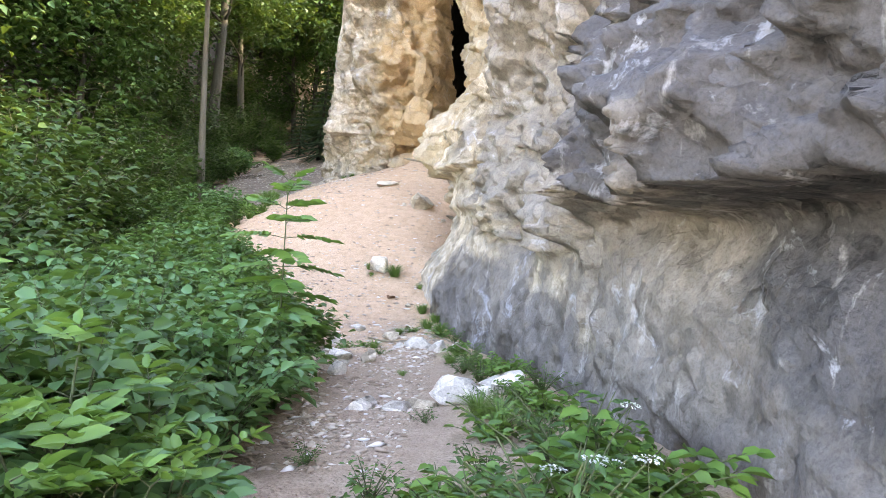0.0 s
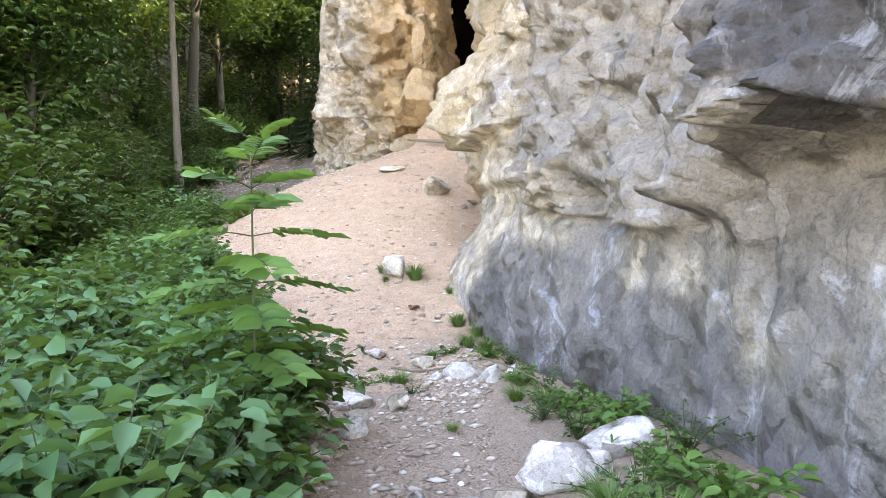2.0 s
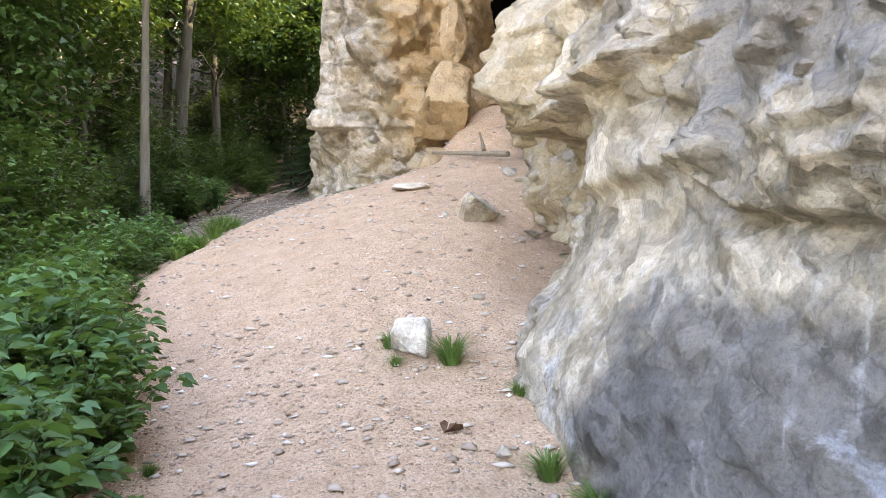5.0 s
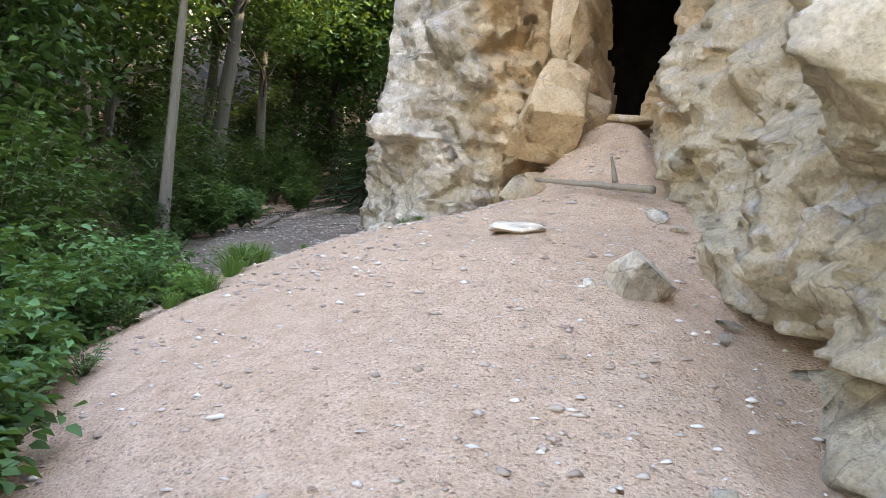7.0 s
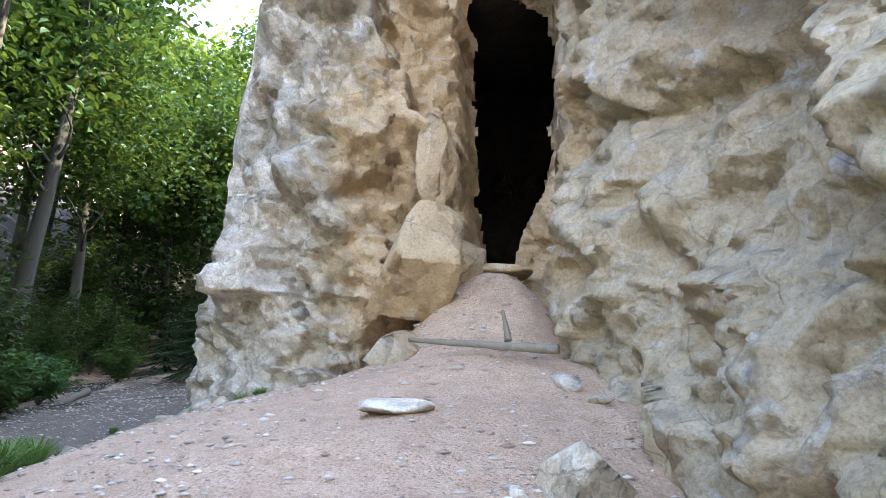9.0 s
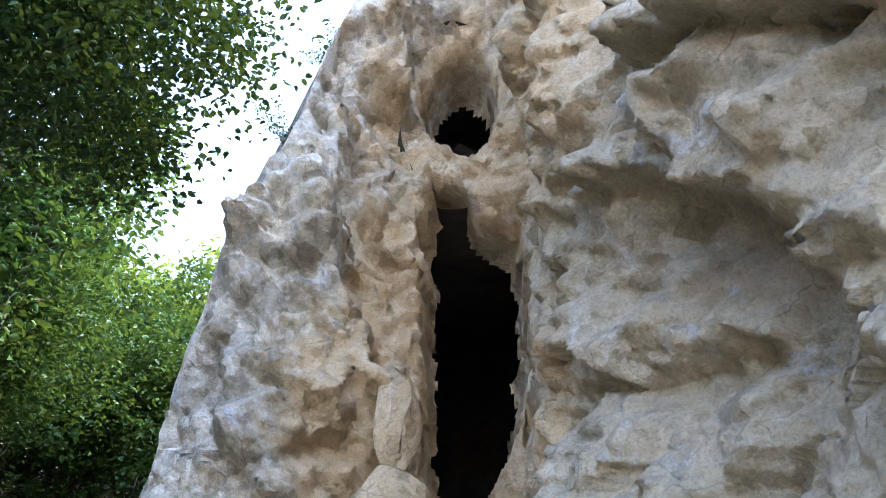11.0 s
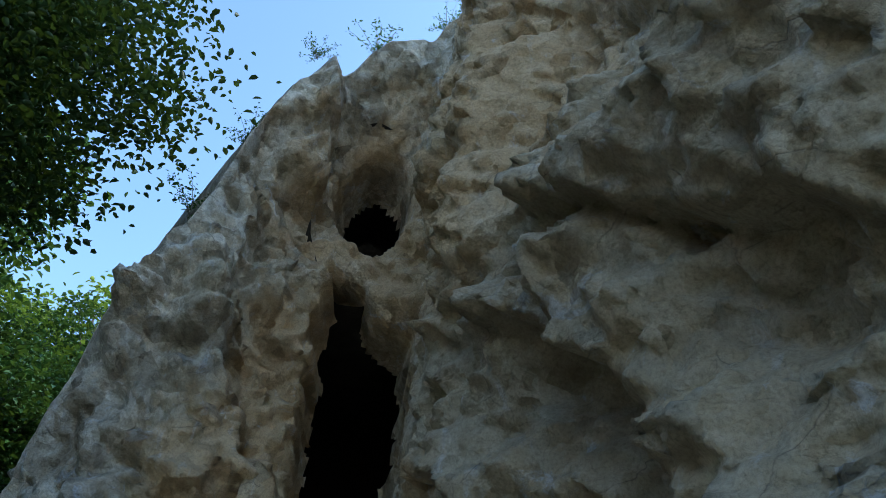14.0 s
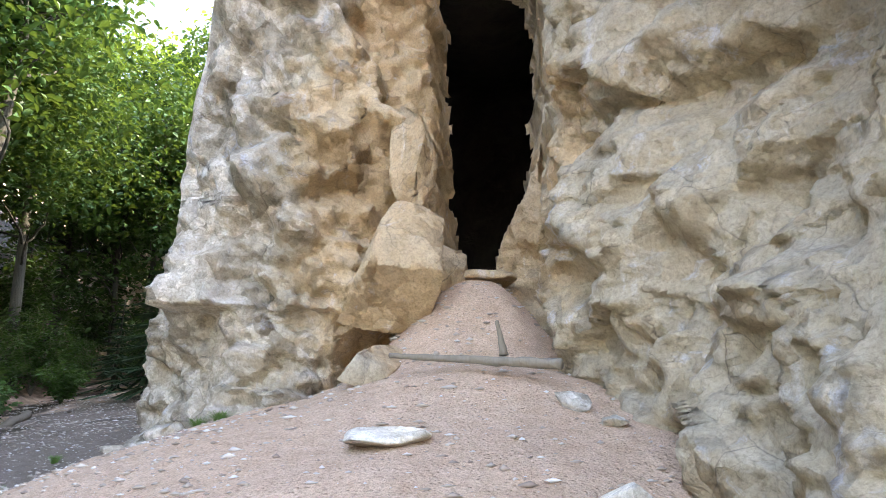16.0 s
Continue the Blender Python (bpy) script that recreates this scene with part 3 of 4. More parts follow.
    gone = np.concatenate([open_here, np.zeros((n, m), bool)], 1).ravel()
    q = q[~gone[q].all(1)]                                          # the cave mouth and the window are real openings
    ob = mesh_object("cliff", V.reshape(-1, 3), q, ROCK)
    return tagged(ob, "pale broken limestone cliff with a tall dark cave mouth", "cliff", kind="structure")


build_cliff()


# near-black rock: the darkness inside the cave is put into the colour
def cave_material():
    m, nt, b = material("shade_dark_cave_rock")
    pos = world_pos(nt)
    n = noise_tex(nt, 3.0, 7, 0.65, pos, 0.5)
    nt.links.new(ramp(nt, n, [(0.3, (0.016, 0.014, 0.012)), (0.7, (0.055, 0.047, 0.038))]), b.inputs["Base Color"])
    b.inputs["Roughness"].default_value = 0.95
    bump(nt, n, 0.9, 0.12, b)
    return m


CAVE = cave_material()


def build_chamber(name, cx, hw, cz, hh, y0, length, label):
    """A dark hollow behind an opening: a rough closed tube whose front follows the leaning face."""
    V, a = [], np.linspace(0, 2 * np.pi, 49)[:-1]
    rings = [(0, 1.0, 1.0), (0.06, 1.0, 1.15), (0.12, 1.05, 1.9), (0.3, 1.0, 2.3), (0.6, 0.9, 2.2), (0.88, 0.7, 1.6), (1.0, 0.05, 0.05)]
    for t, k, wide in rings:
        r = k * (1 + 0.06 * vnoise(np.cos(a) * 3 + t * 9, np.sin(a) * 3, 5))
        z = cz + hh * r * np.sin(a)
        V.append(np.stack([cx + 0.28 * t * length + hw * r * wide / k * np.cos(a), y0 + t * length - 0.30 * np.maximum(0, z - 5.5) * (1 - t), z], 1))
    i = np.arange(len(rings) * 48).reshape(len(rings), 48)
    q = np.stack([i[:-1], i[1:], np.roll(i[1:], -1, 1), np.roll(i[:-1], -1, 1)], -1).reshape(-1, 4)
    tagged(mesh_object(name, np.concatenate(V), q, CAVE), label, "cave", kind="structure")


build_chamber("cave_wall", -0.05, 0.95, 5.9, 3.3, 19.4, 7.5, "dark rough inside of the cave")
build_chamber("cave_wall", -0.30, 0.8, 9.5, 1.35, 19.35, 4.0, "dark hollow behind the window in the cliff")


# ---- loose rocks ----
def rock_mesh(seed, size, cuts=12, bumpy=0.03, flat=0.0, level=3, deep=(0.40, 0.72)):
    """An angular stone: a ball cut by random planes, then chipped."""
    r = np.random.default_rng(seed)
    bm = bmesh.new()
    bmesh.ops.create_icosphere(bm, subdivisions=level, radius=1.0)
    v = np.array([q.co[:] for q in bm.verts])
    f = np.array([[q.index for q in p.verts] for p in bm.faces])
    bm.free()
    v = np.sign(v) * np.abs(v)**0.6
    for _ in range(cuts):
        n = r.normal(size=3)
        n /= np.linalg.norm(n)
        d = r.uniform(*deep)
        over = np.maximum(v @ n - d, 0)
        v = v - over[:, None] * n
    v = v / np.abs(v).max(0)
    v = v * (1 + bumpy * np.stack([fnoise(v[:, 0] * 3 + seed, v[:, 1] * 3 + v[:, 2] * 2, k, 3) for k in (1, 2, 3)], 1))
    if flat:
        v[:, 2] = np.maximum(v[:, 2], -flat)
    return v * np.asarray(size) * 0.5, f


def stone(name, x, y, size, label, seed, turn=0.0, tilt=(0, 0), sink=0.25, mat=None, z=None, category="stone", group="", level=3, cuts=14, bumpy=0.03, deep=(0.40, 0.72)):
    v, f = rock_mesh(seed, size, level=level, cuts=cuts, bumpy=bumpy, deep=deep)
    ob = mesh_object(name, v, f, mat or STONE)
    y = y * PACE
    zz = float(ground_z(x, y)) + size[2] * (0.5 - sink) if z is None else z
    ob.matrix_world = pose(x, y, zz, tilt[0], tilt[1], turn)
    return tagged(ob, label, category, group)


PALE = rock_material("pale_limestone", masks=False)
pale_nodes = PALE.node_tree.nodes
for node in [q for q in pale_nodes if q.type == "VALTORGB"][:2]:
    for e, c in zip(node.color_ramp.elements, ((0.55, 0.50, 0.43), (0.66, 0.61, 0.53), (0.74, 0.70, 0.63), (0.80, 0.78, 0.73))):
        e.color = (*c, 1)

stone("boulder", -1.06, 12.86, (1.12, 0.95, 1.42), "large pale angular boulder wedged beside the cave mouth", 11, 12, (6, -4), z=4.24, mat=ROCK, category="boulder", level=5, cuts=12, bumpy=0.02, deep=(0.34, 0.55))
stone("boulder", -0.88, 12.97, (0.86, 0.8, 1.5), "tall pointed ochre boulder leaning against the cave wall", 26, -20, (4, 12), z=5.12, mat=ROCK, category="boulder", level=5, cuts=11, bumpy=0.02, deep=(0.30, 0.5))
stone("boulder", -0.72, 13.25, (0.7, 0.8, 1.4), "smooth tan boulder at the foot of the cave entrance", 29, 10, (0, 4), z=4.15, mat=ROCK, category="boulder", level=4, cuts=12, bumpy=0.02)
stone("rock", -1.35, 12.55, (0.75, 0.55, 0.46), "low tan rock under the boulder behind the log", 33, 20, z=3.15, mat=ROCK, category="rock", level=4)
stone("stone_slab", -0.20, 13.42, (0.75, 0.8, 0.17), "flat stone slab forming the sill of the cave", 37, 5, z=4.18, mat=ROCK, category="stone slab", level=4, cuts=8)
stone("rock", -0.62, 10.12, (0.52, 0.46, 0.40), "angular tan rock lying on the sandy slope", 58, -25, (-14, 16), sink=0.30, category="rock", mat=STONE, level=5, cuts=12, bumpy=0.02, deep=(0.40, 0.7))
stone("stone_slab", -1.42, 11.05, (0.50, 0.42, 0.12), "flat slab of limestone half buried in sand", 43, 12, (4, 0), sink=0.3, mat=STONE, category="stone slab", level=4, cuts=14, deep=(0.7, 1.0))
stone("rock", -0.95, 8.12, (0.36, 0.30, 0.30), "small white rock beside a tuft of grass", 47, 25, sink=0.22, mat=PALE, category="rock", level=4, deep=(0.55, 0.85))
stone("rock", 0.40, 4.46, (0.55, 0.42, 0.30), "large white rock at the edge of the path", 51, 40, (0, 12), sink=0.25, mat=PALE, category="rock", level=4)
stone("rock", 0.80, 4.8, (0.40, 0.30, 0.26), "pale rock among weeds at the cliff foot", 53, 10, mat=PALE, category="rock")
steps = [(-1.27, 5.93, 0.42, 0.28), (-1.10, 6.3, 0.26, 0.2), (-0.88, 5.66, 0.36, 0.2), (-0.58, 5.66, 0.3, 0.18), (-0.12, 6.33, 0.44, 0.22), (0.12, 6.15, 0.26, 0.2),
         (-0.46, 6.5, 0.24, 0.14), (-0.9, 6.67, 0.28, 0.12), (-0.82, 5.21, 0.3, 0.2), (-0.85, 5.5, 0.26, 0.12), (-0.33, 6.28, 0.16, 0.14), (-0.05, 4.2, 0.4, 0.14),
         (0.15, 4.3, 0.34, 0.12), (-0.98, 4.9, 0.24, 0.14), (0.62, 4.62, 0.24, 0.2), (-1.12, 5.7, 0.14, 0.14), (-0.3, 4.15, 0.3, 0.12), (0.33, 6.35, 0.2, 0.14)]
for k, (x, y, w, h) in enumerate(steps):
    stone("stone", x, y, (w, w * 0.72, h), "pale limestone step stone set in the path", 60 + k, 37 * k % 180, sink=0.38, group="step stones", mat=PALE if k % 3 else STONE)
edge = [(-3.2, 13.35, 0.42, 0.26), (-3.6, 13.3, 0.3, 0.2), (-3.35, 13.9, 0.45, 0.3), (-3.9, 13.2, 0.2, 0.12), (-4.3, 12.9, 0.16, 0.1), (-3.75, 14.6, 0.35, 0.2), (-0.9, 10.1, 0.12, 0.08), (0.0, 10.15, 0.18, 0.1),
        (-0.12, 9.9, 0.14, 0.09), (-0.2, 11.45, 0.3, 0.2), (-0.05, 11.2, 0.2, 0.12), (-0.55, 8.7, 0.12, 0.07), (-0.4, 7.3, 0.13, 0.08), (-0.15, 7.9, 0.12, 0.07)]
for k, (x, y, w, h) in enumerate(edge):
    stone("stone", x, y, (w, w * 0.7, h), "loose pale stone lying on the slope", 90 + k, 51 * k % 180, sink=0.3, group="loose stones")


def build_pebbles():
    v, f = [], []
    r = np.random.default_rng(3)
    octa = np.array([[1, 0, 0], [0, 1, 0], [-1, 0, 0], [0, -1, 0], [0.1, 0.1, 0.7], [0, 0, -0.6]], float)
    tri = np.array([[0, 1, 4], [1, 2, 4], [2, 3, 4], [3, 0, 4], [1, 0, 5], [2, 1, 5], [3, 2, 5], [0, 3, 5]])
    n = 19000
    y = r.uniform(3.0, 13.5, n)
    x = r.uniform(-4.6, 0.5, n) * np.where(y < 7, 0.32, 1) - np.where(y < 7, 0.05, 0)
    dens = 0.35 + 0.65 * (fnoise(x * 1.1, y * 1.1, 77, 3) > 0.1)
    keep = (r.random(n) < dens) & (x > -1.4 - 0.75 * np.maximum(y - 6, 0))
    x, y = x[keep], y[keep]
    gx, gy = r.uniform(-7.4, -3.4, 6000), r.uniform(13.0, 22.0, 6000)
    gx = gx - 0.22 * np.maximum(gy - 15, 0)
    x, y = np.concatenate([x, gx]), np.concatenate([y, gy])
    n = len(x)
    y = y * PACE
    size = 0.009 * (y > 19.0) * r.random(n) + 0.005 + 0.031 * r.random(n)**4.5 + 0.004 * (y < 10.6)
    a = r.uniform(0, 6.28, n)
    shape = octa[None] * (0.6 + 0.7 * r.random((n, 6, 1))) * size[:, None, None] * np.stack([1 + r.random(n), np.ones(n), 0.7 * np.ones(n)], 1)[:, None]
    c, s = np.cos(a)[:, None], np.sin(a)[:, None]
    px = shape[..., 0] * c - shape[..., 1] * s + x[:, None]
    py = shape[..., 0] * s + shape[..., 1] * c + y[:, None]
    pz = shape[..., 2] + (ground_z(x, y) + size * 0.15)[:, None]
    V = np.stack([px, py, pz], -1).reshape(-1, 3)
    F = (tri[None] + 6 * np.arange(n)[:, None, None]).reshape(-1, 3)
    m, nt, b = material("pebble")
    geo = nt.nodes.new("ShaderNodeNewGeometry")
    col = ramp(nt, geo.outputs["Random Per Island"], [(0.0, (0.30, 0.22, 0.16)), (0.5, (0.48, 0.39, 0.30)), (0.85, (0.62, 0.55, 0.46)), (1.0, (0.78, 0.75, 0.70))])
    nt.links.new(col, b.inputs["Base Color"])
    b.inputs["Roughness"].default_value = 0.95
    tagged(mesh_object("pebbles", V, F, m), "scattered limestone chips and pebbles on sandy soil", "pebbles", kind="stuff")


build_pebbles()


# ---- wood ----
def tube(points, radii, sides=8, seed=0, wobble=0.0):
    """A tapered tube round a line of points."""
    p, rad = np.asarray(points, float), np.asarray(radii, float)
    t = np.gradient(p, axis=0)
    t /= np.linalg.norm(t, axis=1)[:, None]
    ref = np.where(np.abs(t[:, 2:3]) > 0.9, np.array([[1.0, 0, 0]]), np.array([[0, 0, 1.0]]))
    u = np.cross(t, ref)
    u /= np.linalg.norm(u, axis=1)[:, None]
    w = np.cross(t, u)
    a = np.linspace(0, 2 * np.pi, sides, endpoint=False)
    rr = rad[:, None] * (1 + wobble * np.random.default_rng(seed).normal(size=(len(p), sides)))
    v = p[:, None] + rr[..., None] * (np.cos(a)[None, :, None] * u[:, None] + np.sin(a)[None, :, None] * w[:, None])
    n = len(p)
    i = np.arange(n * sides).reshape(n, sides)
    q = np.stack([i[:-1], np.roll(i[:-1], -1, 1), np.roll(i[1:], -1, 1), i[1:]], -1).reshape(-1, 4)
    v = np.concatenate([v.reshape(-1, 3), p[:1], p[-1:]])
    c0, c1 = n * sides, n * sides + 1
    caps = np.concatenate([np.stack([np.roll(i[0], -1), i[0], np.full(sides, c0)], 1), np.stack([i[-1], np.roll(i[-1], -1), np.full(sides, c1)], 1)])
    return v, q, caps


def join(pieces):
    """Several (verts, quads, triangles) as one."""
    V, Q, T, k = [], [], [], 0
    for v, q, t in pieces:
        V.append(v), Q.append(q + k), T.append(t + k)
        k += len(v)
    return np.concatenate(V), [np.concatenate(Q), np.concatenate(T)]


def bent(a, b, n, sag, seed):
    r = np.random.default_rng(seed)
    t = np.linspace(0, 1, n)[:, None]
    p = np.asarray(a) * (1 - t) + np.asarray(b) * t
    off = r.normal(size=3) * sag
    return p + off * np.sin(t * np.pi) + r.normal(size=(n, 3)) * sag * 0.12


def build_log(name, a, b, r0, r1, label, seed, sag=0.05, fork=None):
    base = base_empty(name, *a, label, "log")
    origin = np.array(a)
    v, q, c = tube(bent(a, b, 22, sag, seed), np.linspace(r0, r1, 22), 10, seed, 0.08)
    mesh_object("stem", v - origin, [q, c], DEADWOOD, base, True)
    if fork is not None:
        v, q, c = tube(bent(*fork, 7, 0.01, seed + 1), np.linspace(r1 * 0.8, r1 * 0.35, 7), 7, seed + 1, 0.08)
        mesh_object("stub", v - origin, [q, c], DEADWOOD, base, True, "short upright broken stub")
    return base


build_log("log", (-1.25, 17.30, 3.20), (-0.18, 16.32, 3.00), 0.020, 0.040, "weathered grey-brown log lying across the cave approach", 5, 0.02, ((-0.50, 16.62, 3.10), (-0.55, 16.58, 3.34)))
gz = lambda x, y, h=0.0: (x, y * PACE, float(ground_z(x, y * PACE)) + h)
build_log("log", gz(-7.55, 15.3, 0.07), gz(-7.7, 19.6, 0.10), 0.06, 0.09, "long fallen branch edging the gravel path", 8, 0.15)
build_log("branch", gz(-0.75, 6.4, 0.05), gz(-0.25, 6.38, 0.05), 0.012, 0.008, "thin dry branch lying across the step stones", 9, 0.02)
build_log("branch", gz(0.0, 6.45, 0.1), gz(0.62, 5.4, 0.1), 0.008, 0.005, "thin dry stalk lying among weeds", 13, 0.03)


# ---- leaves ----
def leaves(P, A, N, L, W, fold=0.18):
    """Folded pointed leaves: base P, axis A, upper side N, length L, width W. Two quads each."""
    A = A / np.linalg.norm(A, axis=1)[:, None]
    B = np.cross(A, N)
    B /= np.linalg.norm(B, axis=1)[:, None] + 1e-9
    N = np.cross(B, A)
    L, W = np.broadcast_to(L, len(P))[:, None], np.broadcast_to(W, len(P))[:, None]
    at = lambda l, w, h: P + A * L * l + B * W * w + N * W * h
    v = np.stack([at(0, 0, 0), at(0.28, 0.46, fold), at(0.66, 0.40, fold), at(1, 0, -0.25), at(0.66, -0.40, fold), at(0.28, -0.46, fold)], 1)
    k = 6 * np.arange(len(P))[:, None]
    q = np.concatenate([k + np.array([[0, 1, 2, 3]]), k + np.array([[0, 3, 4, 5]])])
    return v.reshape(-1, 3), q


def gather(parts):
    V, Q, k = [], [], 0
    for v, q in parts:
        V.append(v), Q.append(q + k)
        k += len(v)
    return np.concatenate(V), np.concatenate(Q)


def unit(v):
    return v / (np.linalg.norm(v, axis=-1, keepdims=True) + 1e-9)


def bush_parts(seed, height, spread, stems, per, leaf, width, mat, wood=STEM):
    """Arching stems from one root, each set with leaves. Returns the two part meshes as objects without a parent."""
    r = np.random.default_rng(seed)
    tubes, lv = [], []
    for _ in range(stems):
        az, out = r.uniform(0, 6.283), spread * math.sqrt(r.random())
        h = height * r.uniform(0.55, 1.05) * (1 - 0.35 * (out / spread)**2)
        t = np.linspace(0, 1, 8)
        d = np.array([math.cos(az), math.sin(az)])
        line = np.stack([d[0] * out * t**1.3 + 0.05 * r.normal() * t, d[1] * out * t**1.3 + 0.05 * r.normal() * t, h * (t - 0.12 * t**4)], 1)
        tubes.append(tube(line, np.linspace(0.007, 0.002, 8), 4))
        m = int(per * r.uniform(0.8, 1.2))
        u = r.uniform(0.18, 1.0, m)**0.8
        p = np.stack([np.interp(u, t, line[:, k]) for k in range(3)], 1)
        a = r.uniform(0, 6.283, m)
        ax = np.stack([np.cos(a), np.sin(a), r.uniform(-0.45, 0.35, m)], 1)
        stalk = 0.10 * r.random((m, 1)) * height
        n = unit(np.stack([0.45 * r.normal(size=m) + 0.25 * np.cos(a), 0.45 * r.normal(size=m) + 0.25 * np.sin(a), np.ones(m)], 1))
        size = leaf * r.uniform(0.6, 1.25, m)
        lv.append(leaves(p + ax * stalk, ax, n, size, size * width))
    v, f = join(tubes)
    a = tagged(mesh_object("stem", v, f, wood), kind="stuff")
    v, q = gather(lv)
    b = mesh_object("foliage", v, q, mat)
    return a, b


def thing_of(name, parts, label, category, group=""):
    base = base_empty(name, 0, 0, 0, label, category, group)
    for p in parts:
        p.parent = base
    return base


def spread_copies(things, places, low=0.8, high=1.2, seed=1, sink=0.03):
    """Sets things on the ground: the first ones where they are wanted, the rest as copies."""
    r = random.Random(seed)
    used = set()
    for n, (x, y, *scale) in enumerate(places):
        y = y * PACE
        k = n % len(things)
        s = (scale[0] if scale else 1.0) * r.uniform(low, high)
        m = pose(x, y, float(ground_z(x, y)) - sink, r.uniform(-5, 5), r.uniform(-5, 5), r.uniform(0, 360)) @ Matrix.Scale(s, 4)
        if k in used:
            o = copy_thing(things[k], m)
            o.matrix_basis = m
        else:
            things[k].matrix_basis = m
            used.add(k)


bush_label = "dense leafy green bramble bush on the bank"
bushes = [thing_of("bush", bush_parts(100 + k, 1.15, 0.62, 34, 34, 0.105, 0.62, (LEAF_BUSH, LEAF_BUSH, LEAF_ELDER)[k]), bush_label, "bush", "bushes on the bank") for k in range(3)]
r = random.Random(4)
bank = []
for y in np.arange(1.4, 9.9, 0.42):
    x0 = float(np.interp(y, [0.9, 2.5, 3.2, 3.8, 5.2, 7.0, 8.0, 9.6], [-1.5, -1.05, -0.92, -1.0, -1.35, -2.45, -3.1, -4.6]))
    for k, dx in enumerate((0, 0.62, 1.3, 2.1, 3.0)):
        bank.append((x0 - dx + r.uniform(-0.18, 0.18), y + r.uniform(-0.2, 0.2), 0.9 + 0.12 * k))
bank += [(-4.75, 10.5, 0.7), (-4.9, 11.2, 0.8), (-5.2, 11.9, 0.8), (-4.6, 9.9, 0.8), (-5.3, 10.8, 0.9), (-5.7, 11.6, 0.9), (-5.6, 10.0, 1.1), (-6.2, 11.0, 1.2), (-7.9, 15.6, 0.8), (-8.2, 16.8, 0.8), (-8.6, 18.0, 0.85), (-8.9, 19.4, 0.9), (-9.2, 20.8, 0.9), (-8.4, 14.8, 1.2), (-8.8, 16.4, 1.2), (-7.9, 21.2, 0.9), (-7.9, 17.2, 1.2), (-8.1, 18.6, 1.2)]
spread_copies(bushes, bank, 0.85, 1.15)

tall = [thing_of("shrub", bush_parts(140 + k, 3.4, 1.5, 46, 75, 0.15, 0.55, LEAF_FAR, BARK), "tall leafy green shrub at the edge of the wood", "shrub", "shrubs at the wood's edge") for k in range(2)]
spread_copies(tall, [(-5.6, 5.6), (-6.6, 7.4, 1.1), (-7.4, 9.0, 1.15), (-8.2, 10.8, 1.2), (-6.0, 9.6, 0.8), (-7.2, 12.0, 0.8), (-8.6, 13.2, 1.1), (-9.0, 6.0, 1.5), (-9.8, 8.6, 1.5), (-10.6, 11.5, 1.4), (-6.9, 4.2, 1.1), (-8.4, 2.6, 1.5),
                     (-8.6, 16.2, 0.8), (-9.6, 18.4, 0.9), (-10.6, 15.0, 1.2), (-11.5, 20, 1.1), (-9.2, 22.4, 0.8), (-5.6, 24.5, 0.7), (-4.2, 25.0, 0.9), (-7.4, 24.6, 0.6), (-11.0, 24.5, 1.1), (-2.6, 24.2, 0.8), (-8.1, 15.6, 0.42), (-8.6, 17.2, 0.45), (-9.2, 19.2, 0.5), (-9.6, 21.0, 0.55), (-8.8, 23.4, 0.5), (-6.4, 23.6, 0.45), (-5.0, 23.4, 0.5), (-3.6, 23.0, 0.6), (-7.6, 26.5, 0.9), (-5.8, 27.0, 1.0), (-3.8, 27.0, 1.0), (-9.8, 26.6, 1.0)], 0.9, 1.15, 5)


def pinnate(r, root, axis, length, pairs, leaf, width, droop=0.25):
    """One compound leaf: pairs of leaflets along a drooping stalk, one at its end."""
    axis = unit(np.asarray(axis, float))
    side = unit(np.cross(axis, (0, 0, 1)))
    out, pts = [], []
    t = np.linspace(0.3, 1, pairs)
    pos = lambda u: root + axis * length * u - np.array([0, 0, droop * length]) * u**2
    P, A = [], []
    for u in t:
        for sgn in (-1, 1):
            P.append(pos(u)), A.append(side * sgn + axis * 0.55 + np.array([0, 0, 0.05 * r.normal() - 0.15]))
    P.append(pos(1.0)), A.append(axis - np.array([0, 0, droop]))
    P, A = np.array(P), np.array(A)
    N = np.tile([0, 0, 1.0] + 0.75 * axis * np.array([1, 1, 0]), (len(P), 1)) + 0.22 * r.normal(size=(len(P), 3))
    size = leaf * r.uniform(0.8, 1.1, len(P))
    line = np.array([pos(u) for u in np.linspace(0, 1, 6)])
    return leaves(P, A, N, size, size * width, 0.12), tube(line, np.linspace(0.0035, 0.0015, 6), 4)


